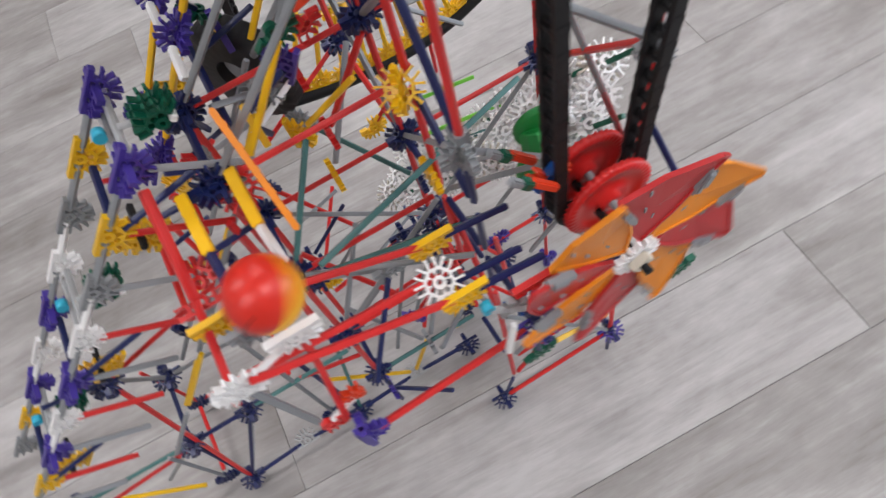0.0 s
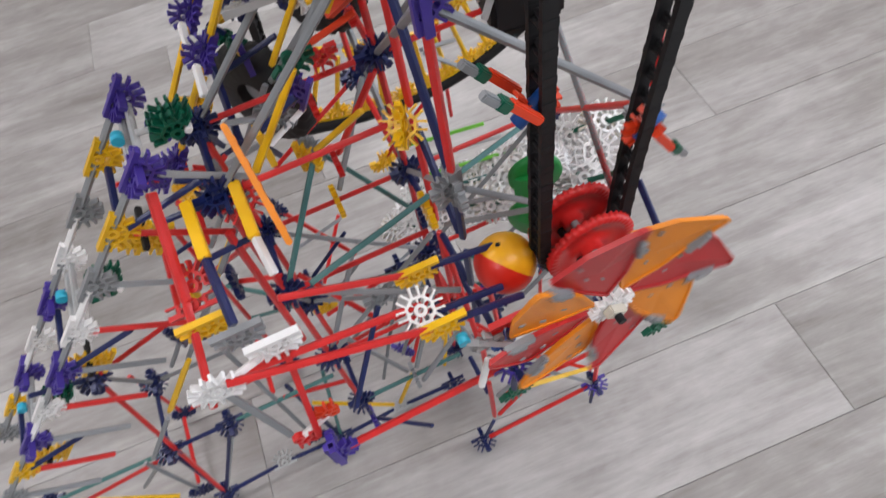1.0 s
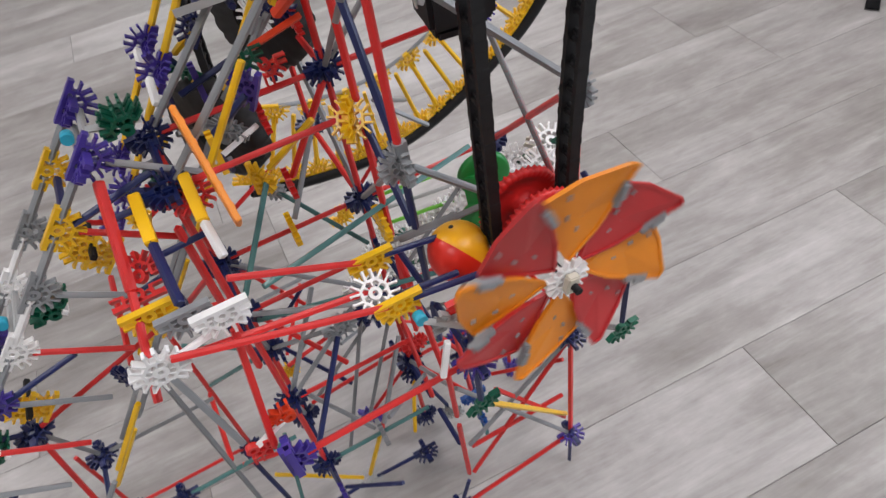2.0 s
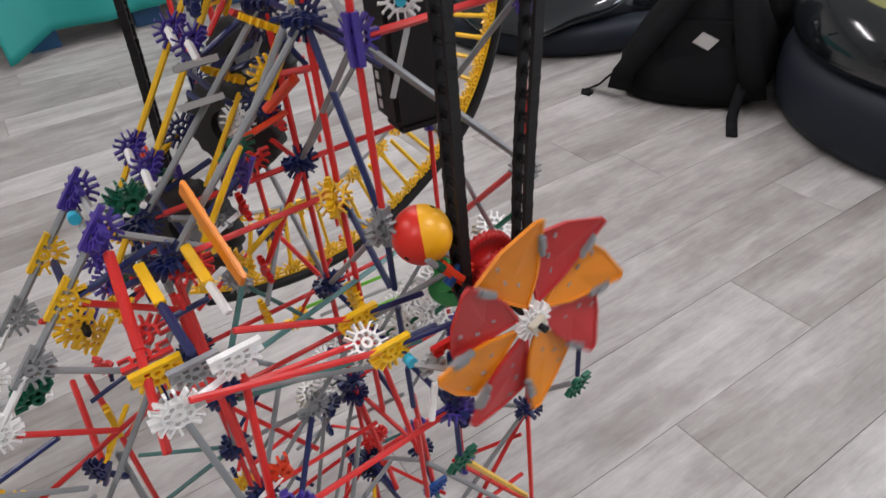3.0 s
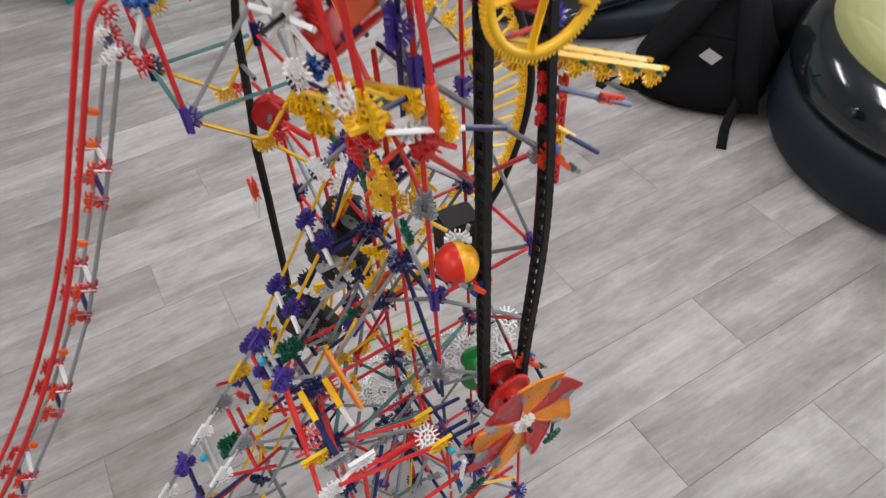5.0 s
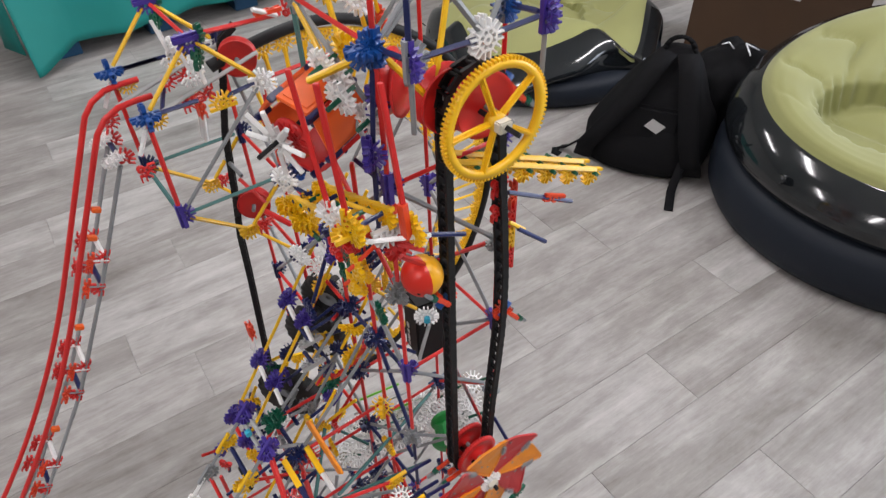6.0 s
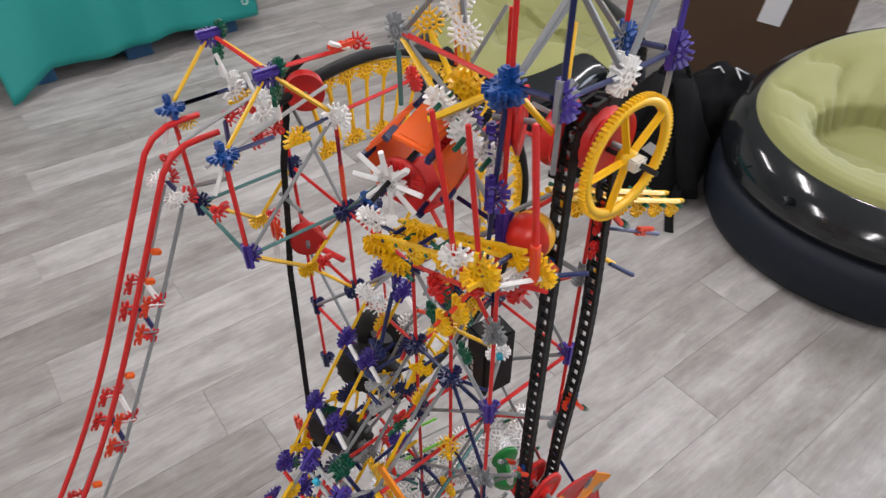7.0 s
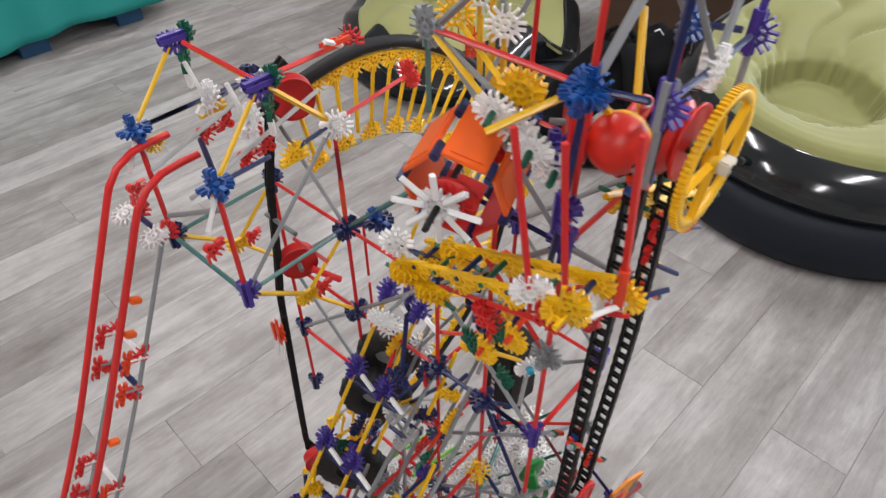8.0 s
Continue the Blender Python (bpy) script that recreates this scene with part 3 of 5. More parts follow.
# grey braces
for a, b in (
    ((2, 0, 8), (4, 0, 6)), ((2, 0, 10), (4, 0, 8)), ((2, 0, 10), (2, 2, 8)), ((2, 0, 10), (2, 2, 12)), ((2, 0, 14), (4, 0, 12)),
    ((4, 0, 10), (4, 2, 8)), ((4, 0, 10), (4, 2, 12)), ((4, 0, 6), (4, 2, 8)), ((2, 2, 8), (4, 2, 10)), ((4, 0, 14), (4, 2, 12)),
    ((2, 0, 14), (2, 2, 12)), ((2, 0, 14), (2, 2, 16)), ((2, 0, 18), (2, 2, 16)), ((2, 0, 16), (4, 0, 18)), ((4, 0, 16), (2, 0, 18)),
    ((2, 0, 8), (2, 2, 6)), ((0, 1, 8), (2, 1, 10)), ((0, 2, 8), (2, 2, 10)), ((0, 1, 6), (2, 0, 6)), ((0, 1, 4), (2, 1, 6)),
    ((0, 2, 2), (2, 2, 4)), ((2, 2, 4), (4, 2, 6)), ((2, 4, 8), (2, 6, 10)), ((2, 4, 10), (2, 6, 8)), ((2, 4, 12), (2, 6, 10)),
    ((2, 2, 6), (2, 4, 8)), ((2, 2, 2), (2, 0, 4)), ((4, 0, 3.6), (4, 2, 2)), ((2, 0, 2), (4, 0, 3.6)), ((2, 2, 12), (2, 4, 10)),
    ((4, 0, 18), (4, 2, 16)), ((4, 2, 10), (2, 2, 12)), ((2, 2, 14), (4, 2, 16)),
):
    rod(G(*a), G(*b), GREY)
for a, b in (((4, 2, 8), (4, 0, 6)), ((4, 0, 12), (4, 2, 10)), ((4, 0, 8), (4, 2, 6)), ((2, 0, 12), (2, 2, 14)), ((2, 2, 4), (2, 1, 2)), ((2, 1, 6), (2, 0, 4))):
    rod(G(*a), G(*b), RED)
rod(G(2, 1, 10), G(2, 0, 8), NAVY)
rod(G(2, 1, 8), G(2, 0, 7), NAVY)
rod(G(2, 1, 10), G(2, 0, 10), NAVY)

# footing on the floor
feet = [(-0.247, 0.380), (-0.153, 0.385), (-0.062, 0.382), (0.037, 0.386), (0.126, 0.383)]
for (xa, ya), (xb, yb) in zip(feet, feet[1:]):
    rod((xa, ya, 0.022), (xb, yb, 0.022), NAVY)
for n, (x, y) in enumerate(feet):
    if n % 2:
        conn("half", (x, y, 0.022), Z - Y * 0.6, X, PALE)
    else:
        hub(Vector((x, y, 0.022)))
foot_end, knee, elbow, side_hub = Vector((-0.247, 0.380, 0.022)), Vector((-0.245, 0.398, 0.20)), Vector((-0.223, 0.413, 0.40)), Vector((-0.225, 0.469, 0.25))
for p in (knee, elbow, side_hub):
    hub(p)
hub(Vector((-0.166, 0.402, 0.19)))
for a, b, mat in (
    (elbow, foot_end, RED), (foot_end, knee, NAVY), (knee, side_hub, NAVY), (elbow, side_hub, GREY), (side_hub, (-0.075, 0.455, 0.27), GREY),
    (elbow, (-0.06, 0.405, 0.47), RED), (elbow, (-0.278, 0.40, 0.44), NAVY), (knee, (-0.166, 0.402, 0.19), NAVY), ((-0.166, 0.402, 0.19), (-0.01, 0.395, 0.205), TEAL),
    ((-0.443, 0.439, 0.12), knee, TEAL), ((-0.425, 0.428, 0.10), knee - Z * 0.012, RED), ((-0.166, 0.402, 0.19), foot_end, NAVY), (foot_end, (-0.175, 0.40, 0.16), PALE),
    ((-0.062, 0.382, 0.022), (-0.085, 0.42, 0.20), NAVY), ((-0.062, 0.382, 0.022), (-0.03, 0.41, 0.21), TEAL), ((-0.075, 0.405, 0.14), (0.037, 0.386, 0.030), YELLOW),
    ((0.037, 0.386, 0.030), (0.078, 0.372, 0.16), YELLOW), ((-0.443, 0.439, 0.12), (-0.30, 0.40, 0.03), YELLOW),
):
    rod(a, b, mat)
hub(Vector((-0.443, 0.439, 0.12)))

# lower front bay that carries the petal wheel
hub(G(2, -1, 6), NAVY, PURPLE)
node(Vector((-0.004, 0.198, 0.492)))
rod((-0.004, 0.198, 0.492), G(2, -1, 6), RED)
rod(G(2, -1, 6), G(2, 0, 6), NAVY)
rod(G(2, -1, 6), G(2, -1, 5), NAVY)
rod(G(2, -1, 6), G(2, -1, 7), NAVY)
conn("quad", G(2, -1, 5.1), Y, X)
rod(G(4, -1, 5), G(4, -1, 6.2), NAVY)
rod(G(4, -1, 5), G(4, 0, 3.9), GREY)
conn("quad", G(4, -1, 5), Y, X)
node(G(4, -1, 6.3))
rod(G(4, -1, 6.3), G(4, 0, 7), NAVY)
rod(G(2, -1, 5.1), G(4, 0, 1.2), YELLOW)
rod(G(2, 0, 4), (0.300, 0.268, 0.090), GREY)
rod(G(4, 0, 3.6), G(2, 0, 1), RED)


# ball rails at the front: red rods on yellow and white half connectors
def ball_rails():
    for y, z0, z1 in ((0.270, 0.614, 0.571), (0.221, 0.602, 0.571)):
        rod((0.012, y, z0 + 0.001) if y > 0.25 else (-0.036, y + 0.006, z0 + 0.012), (0.100, y, z1 + 0.002), RED, trim=0.0)
        conn("half", (0.108, y, z1), -Y, -X)
        rod((0.112, y, z1), (0.178, y, z1 - 0.012), NAVY, trim=0.006)
    rod((-0.030, 0.238, 0.598), (0.10, 0.245, 0.568), RED, trim=0.0)
    conn("snowflake", (0.098, 0.240, 0.569), X * 0.15 - Y * 0.6 + Z, Y)
    rod((0.10, 0.240, 0.558), (0.168, 0.240, 0.548), NAVY, trim=0.004)
    conn("half", (0.002, 0.234, 0.624), -Y, -X, WHITE)
    conn("half", (-0.044, 0.283, 0.602), -Y, -X, YELLOW)
    conn("half", (-0.022, 0.262, 0.607), -Y, -X, GREY)
    conn("snowflake", (-0.045, 0.230, 0.606), -Y, Z, WHITE)
    rod((-0.008, 0.240, 0.606), (-0.036, 0.232, 0.607), WHITE, trim=0.0)
    rod((-0.043, 0.230, 0.60), (-0.03, 0.222, 0.50), GREY, trim=0.004)
    conn("corner", (-0.028, 0.222, 0.492), Y, X)
    rod((-0.028, 0.222, 0.49), (0.005, 0.226, 0.503), WHITE, trim=0.004)
    conn("corner", (0.006, 0.226, 0.503), Y, -X, VERMILION)
    # upright arms of the drop
    for x, y0, z0, y1, z1 in ((-0.006, 0.34, 0.615, 0.33, 0.44),):
        rod((x, y0, z0), (x, y1, z1), RED, trim=0.0)
    rod((-0.037, 0.359, 0.662), (-0.048, 0.300, 0.612), RED, trim=0.0, r=0.0042)
    rod((-0.048, 0.300, 0.612), (-0.061, 0.237, 0.570), RED, trim=0.0)
    rod((0.003, 0.240, 0.60), (-0.013, 0.217, 0.49), RED, trim=0.0)
    conn("corner", (-0.040, 0.310, 0.612), Z - Y * 0.5 - X * 0.35, X, RED)
    conn("line", (-0.046, 0.300, 0.606), Z - Y * 0.5, X, RED)
    conn("snowflake", (0.012, 0.352, 0.628), Z - Y * 0.5, Y, RED)
    rod((-0.045, 0.335, 0.60), (0.015, 0.34, 0.60), NAVY, trim=0.0)
    rod((-0.045, 0.365, 0.625), (0.02, 0.36, 0.63), NAVY, trim=0.0)
    # yellow guide slats with a navy and a white tail
    for x, tail in ((-0.022, NAVY), (0.014, WHITE)):
        bm = bmesh.new()
        box(bm, (0, 0, 0), (0.0085, 0.047, 0.0060), bevel=0.0008)
        part("guide_slat", bm, YELLOW, machine, "", axes((x, 0.334, 0.638), (0, -0.2, 1), X))
        rod((x, 0.314, 0.633), (x + 0.002, 0.286 if tail is WHITE else 0.262, 0.619 if tail is WHITE else 0.619), tail, trim=0.0, r=0.0036)
    # long orange panel edge
    bm = bmesh.new()
    a, b = Vector((0.028, 0.362, 0.690)), Vector((0.035, 0.293, 0.634))
    d = (b - a).length
    box(bm, (0, 0, 0), (0.0045, 0.020, d), bevel=0.001)
    for k in range(5):
        box(bm, (0.0022, 0.002, -d / 2 + d * (k + 0.7) / 5.4), (0.0012, 0.012, 0.004))
    part("orange_panel", bm, AMBER, machine, "narrow orange panel", along(a, b))


ball_rails()
conn("vee", (0.142, 0.205, 0.545), Y, -X, PALE)
rod((0.118, 0.206, 0.560), (0.150, 0.200, 0.535), PALE, trim=0.0)
rod((0.130, 0.196, 0.54), (0.118, 0.19, 0.505), WHITE, trim=0.002)
conn("line", (0.156, 0.208, 0.555), Y, X, RED)
bm = bmesh.new()
tube(bm, (0, 0, -0.004), (0, 0, 0.004), 0.0046, n=12)
CAP = put_mesh("cap", bm, CYAN)


def cap(p, n=(0, 1, 0)):
    part("cap", CAP, CYAN, machine, "", axes(p, n, Vector((0.31, 0.2, 0.93))))


cap((0.117, 0.208, 0.562))

# low bracing between the columns
for x, z in ((0.112, 0.322), (0.150, 0.312), (0.152, 0.155)):
    hub(Vector((x, 0.430, z)))
for a, b, mat in (
    ((0.0, 0.430, 0.290), (0.112, 0.430, 0.322), RED), ((0.004, 0.430, 0.200), (0.163, 0.428, 0.222), RED), ((0.150, 0.430, 0.312), (0.163, 0.428, 0.222), RED),
    ((0.156, 0.430, 0.310), (0.225, 0.420, 0.150), RED), ((0.195, 0.362, 0.345), (0.205, 0.360, 0.150), RED), ((0.152, 0.430, 0.155), (0.122, 0.405, 0.035), YELLOW),
    ((0.152, 0.430, 0.155), (0.190, 0.418, 0.030), NAVY), ((0.112, 0.430, 0.322), (0.030, 0.405, 0.090), GREY), ((0.150, 0.430, 0.312), (0.070, 0.410, 0.130), GREY),
    ((0.152, 0.40, 0.43), (0.170, 0.335, 0.345), NAVY), ((0.205, 0.360, 0.150), (0.215, 0.350, 0.025), TEAL), ((0.225, 0.420, 0.150), (0.215, 0.350, 0.025), NAVY),
    ((0.0, 0.358, 0.330), (0.0, 0.434, 0.180), GREY), ((0.0, 0.358, 0.482), (0.0, 0.434, 0.330), GREY), ((0.0, 0.434, 0.482), (0.152, 0.434, 0.330), GREY),
    ((-0.10, 0.40, 0.20), (0.0, 0.39, 0.18), RED), ((-0.10, 0.53, 0.33), (0.0, 0.434, 0.482), RED), ((0.0, 0.434, 0.330), (-0.10, 0.53, 0.20), TEAL),
    ((-0.245, 0.398, 0.20), (-0.36, 0.44, 0.03), GREY),
    ((0.198, 0.282, 0.285), (0.305, 0.282, 0.105), RED), ((0.130, 0.283, 0.025), (0.300, 0.268, 0.090), RED),
    ((0.152, 0.434, 0.482), (0.152, 0.587, 0.482), RED), ((0.0, 0.434, 0.635), (0.0, 0.50, 0.54), NAVY), ((0.152, 0.587, 0.482), (0.02, 0.53, 0.45), RED),
):
    rod(a, b, mat)
conn("snowflake", (0.163, 0.424, 0.222), Y, Z, RED)
conn("snowflake", (0.190, 0.414, 0.030), Y + X * 0.4, Z, PALE)
conn("half", (0.205, 0.357, 0.150), Y, X, BLUE)
conn("half", (0.210, 0.355, 0.095), X, Z, BLUE)
hub(Vector((0.225, 0.420, 0.150)))
# crowded middle of the tower: short links between the inner columns
for a, b, mat in (
    ((0.152, 0.434, 0.787), (0.080, 0.470, 0.735), NAVY), ((0.152, 0.358, 0.787), (0.206, 0.330, 0.735), NAVY), ((0.160, 0.37, 0.87), (0.225, 0.35, 0.80), YELLOW),
    ((0.150, 0.434, 0.86), (0.215, 0.43, 0.80), VERMILION), ((0.10, 0.45, 0.80), (0.17, 0.50, 0.86), NAVY), ((0.12, 0.50, 0.86), (0.19, 0.46, 0.93), GREY),
    ((0.17, 0.49, 0.76), (0.235, 0.45, 0.84), GREY), ((0.20, 0.47, 0.70), (0.15, 0.52, 0.80), NAVY), ((0.22, 0.36, 0.86), (0.17, 0.42, 0.93), YELLOW),
    ((0.13, 0.40, 0.62), (0.07, 0.43, 0.56), YELLOW), ((0.15, 0.42, 0.64), (0.09, 0.44, 0.53), RED), ((0.06, 0.46, 0.62), (0.13, 0.44, 0.70), GREY),
):
    rod(a, b, mat)
for p, n, kind, mat in (
    ((0.165, 0.385, 0.865), X + Y, "snowflake", YELLOW), ((0.20, 0.40, 0.83), X, "half", YELLOW), ((0.185, 0.36, 0.905), Y, "half", YELLOW),
    ((0.225, 0.42, 0.80), X + Y, "quad", GREEN), ((0.12, 0.50, 0.86), X + Y * 0.5, "snowflake", WHITE), ((0.19, 0.46, 0.93), X, "half", PURPLE),
    ((0.10, 0.455, 0.80), X, "seven", NAVY), ((0.235, 0.45, 0.84), X, "half", NAVY), ((0.17, 0.50, 0.865), Y, "half", PURPLE),
    ((0.15, 0.335, 0.86), X, "quad", GREEN), ((0.175, 0.405, 0.955), X, "half", YELLOW), ((0.205, 0.385, 0.965), Y, "corner", VERMILION),
    ((0.13, 0.44, 0.70), X + Y, "snowflake", NAVY), ((0.065, 0.435, 0.555), X + Y, "half", YELLOW), ((0.09, 0.44, 0.53), X, "corner", RED),
):
    conn(kind, p, n, Z, mat)


# ---- inclined ramp: stepped connectors outside, long rods and tyres inside ----
SLOPE = Vector((-0.682, 0, -0.731))
OUT = Vector((-0.731, 0, 0.682))
INNER = Vector((-0.588, 0, -0.809))


def ramp():
    # stepped outer edge, two lines
    kinds = (PURPLE, YELLOW, GREY, WHITE, PURPLE, WHITE, PURPLE, YELLOW, GREY)
    for y in (0.364, 0.441):
        start = Vector((-0.037, y, 0.680))
        last = start
        for n, mat in enumerate(kinds):
            p = start + SLOPE * 0.060 * n
            conn("half", p, -Y, SLOPE, mat)
            if mat is PURPLE:
                conn("half", p, OUT, Y, mat)
            if n:
                rod(last, p, GREY if n % 3 else WHITE, trim=0.006)
            last = p
    for n in range(0, 9):
        p = Vector((-0.037, 0.364, 0.680)) + SLOPE * 0.060 * n - OUT * 0.006
        if n % 3 == 0:
            for dz in (0.004, -0.010):
                rod(p + SLOPE * (0.012 + dz), p + SLOPE * (0.012 + dz) + Y * 0.077, PALE, trim=0.004)
            cap(p + SLOPE * 0.012 + OUT * 0.008 + Y * 0.045, Y)
            q = p + Y * 0.04 + X * 0.026 - Z * 0.006
            for dy in (-0.008, 0, 0.008):
                conn("quad", q + Y * dy, Y, -X)
            rod(q + X * 0.008 - Y * 0.012, q + X * 0.008 + Y * 0.012, WHITE, trim=0.0)
            rod(p + Y * 0.04, q, PALE, trim=0.0)
        elif n % 3 == 1:
            rod(p, p + Y * 0.077, NAVY)
            rod(p + Y * 0.0, p + X * 0.075 + Z * 0.02, NAVY, trim=0.006)
        else:
            conn("half", p + X * 0.035 + Y * 0.03, Y, SLOPE, YELLOW)
            conn("half", p + X * 0.045 + Y * 0.038 - Z * 0.02, Y, SLOPE, YELLOW)
            rod(p + X * 0.04 + Y * 0.015, p + X * 0.04 + Y * 0.06, BLACK, trim=0.0)
        rod(p - OUT * 0.004, p + X * 0.07 - Z * 0.05, RED if n % 2 else GREY, trim=0.004)
    # long inner rods
    for y, x0, mats in ((0.535, 0.237, (YELLOW, YELLOW, YELLOW)), (0.480, 0.237, (YELLOW, YELLOW, YELLOW)), (0.489, 0.205, (GREY, YELLOW, GREY)), (0.43, 0.19, (YELLOW, GREY, YELLOW)), (0.38, 0.16, (GREY, YELLOW, GREY))):
        z0 = 0.945 if x0 > 0.23 else 0.80
        p = Vector((x0, y, z0))
        for n in range(4 if x0 > 0.23 else 6):
            q = p + INNER * 0.118
            rod(p, q, mats[n % 3])
            if x0 > 0.23:
                conn("half", q, Y, INNER, PURPLE)
                conn("half", q, -OUT, Y, PURPLE)
                if n < 3:
                    rod(q + OUT * 0.012 - Y * 0.02, q + OUT * 0.016 - Y * 0.045 - Z * 0.012, WHITE, trim=0.0, r=0.0036)
            p = q
        rod(Vector((x0, y, z0)), Vector((x0, y, z0)) - INNER * 0.118, GREY)
    for s in (0.10, 0.22, 0.34, 0.46):
        p = Vector((0.155, 0.555, 0.80)) + INNER * s
        rod(p, p - Y * 0.152, NAVY if s < 0.3 else RED)
        rod(p - Y * 0.06, p - Y * 0.06 + X * 0.07 + Z * 0.02, NAVY)
    # supports down to the floor
    for x, y in ((-0.1, 0.53), (-0.1, 0.40), (-0.28, 0.40), (-0.28, 0.53)):
        top = 0.80 + (x - 0.155) * 1.376
        rod((x, y, max(0.03, top)), (x, y, 0.025), RED if y > 0.5 else GREY)
        conn("snowflake", (x, y, 0.025), Y, Z, NAVY)
    rod((-0.1, 0.53, 0.03), (-0.28, 0.53, 0.03), RED)
    rod((-0.28, 0.40, 0.03), (-0.28, 0.53, 0.03), RED)
    rod((-0.1, 0.40, 0.20), (-0.1, 0.53, 0.20), RED)
    rod((-0.1, 0.53, 0.30), (0.0, 0.434, 0.33), TEAL)


ramp()


def tyre_wheel(p, n, r=0.041, w=0.024, name="tyre_wheel"):
    """A wheel with a knobbly rubber tyre on a grey rim."""
    m = axes(p, n, Z)
    prof = [(0.021, -w / 2), (r - 0.006, -w / 2), (r, -w / 2 + 0.005), (r, w / 2 - 0.005), (r - 0.006, w / 2), (0.021, w / 2), (0.019, 0), (0.021, -w / 2)]
    bm = lathe(prof, 80)
    for v in bm.verts:
        q = math.hypot(v.co.x, v.co.y)
        if q > r - 0.008:
            s = 1 + 0.055 * (1 if math.sin(20 * math.atan2(v.co.y, v.co.x) + (1.5 if v.co.z > 0 else 0)) > 0 else 0)
            v.co.x, v.co.y = v.co.x * s, v.co.y * s
    wheel = part("tyre", bm, RUBBER, machine, "black rubber tyre", m)
    bm = lathe([(0.004, -0.004), (0.02, -0.004), (0.021, -w / 2 + 0.002), (0.0225, -w / 2 + 0.002), (0.0225, w / 2 - 0.002), (0.021, w / 2 - 0.002), (0.02, 0.004), (0.004, 0.004)], 28)
    part("rim", bm, GREY, wheel, "grey rim", m)
    return wheel


tyre_wheel((0.134, 0.545, 0.645), X * 0.8 + Y * 0.6, 0.052, 0.028)
tyre_wheel((0.056, 0.526, 0.562), X * 0.8 + Y * 0.6, 0.052, 0.028)
tyre_wheel((0.170, 0.548, 0.705), X * 0.8 + Y * 0.6, 0.046, 0.026)


def ramp_filling():
    """Crowded connectors and short rods between the long rods of the ramp."""
    dice = random.Random(21)
    for y in (0.40, 0.45, 0.50, 0.545):
        for k in range(1, 9):
            p = Vector((0.185, y, 0.82)) + INNER * (0.06 * k) + Vector((dice.uniform(-0.02, 0.02), dice.uniform(-0.012, 0.012), dice.uniform(-0.02, 0.02)))
            if dice.random() < 0.35:
                continue
            kind, mat = dice.choice((("half", PURPLE), ("half", YELLOW), ("snowflake", NAVY), ("quad", GREEN), ("half", NAVY), ("corner", RED), ("snowflake", GREY)))
            conn(kind, p, dice.choice((X, Y, X + Y, X * 0.6 + Z)), INNER, mat)
            q = p + Vector((dice.uniform(-0.05, 0.07), dice.uniform(-0.04, 0.04), dice.uniform(-0.05, 0.04)))
            rod(p, q, dice.choice((NAVY, NAVY, GREY, RED, YELLOW)), trim=0.006)


ramp_filling()
rod((0.205, 0.34, 0.70), (0.262, 0.36, 0.80), PALE)
for p in ((0.154, 0.521, 0.799), (0.178, 0.491, 0.763), (0.120, 0.488, 0.672)):
    conn("snowflake", p, X + Y * 0.8 - Z * 0.5, Z)
# pale frames at the end of the ramp
for p in (Vector((0.075, 0.42, 0.725)), Vector((0.085, 0.44, 0.750))):
    conn("half", p, Z + Y * 0.4, X, PALE)
    rod(p, p + Y * 0.03, NAVY, trim=0.0)
conn("quad", (0.085, 0.40, 0.69), Y, X)
rod((0.085, 0.40, 0.69), (0.15, 0.41, 0.70), VERMILION)
rod((0.115, 0.41, 0.70), (0.155, 0.385, 0.74), VERMILION, r=0.0045)
conn("corner", (0.105, 0.43, 0.66), Y, X)
conn("corner", (0.14, 0.44, 0.68), X, Z)
rod((0.03, 0.40, 0.61), (0.09, 0.45, 0.60), WHITE)
conn("corner", (0.09, 0.45, 0.60), X, Z)


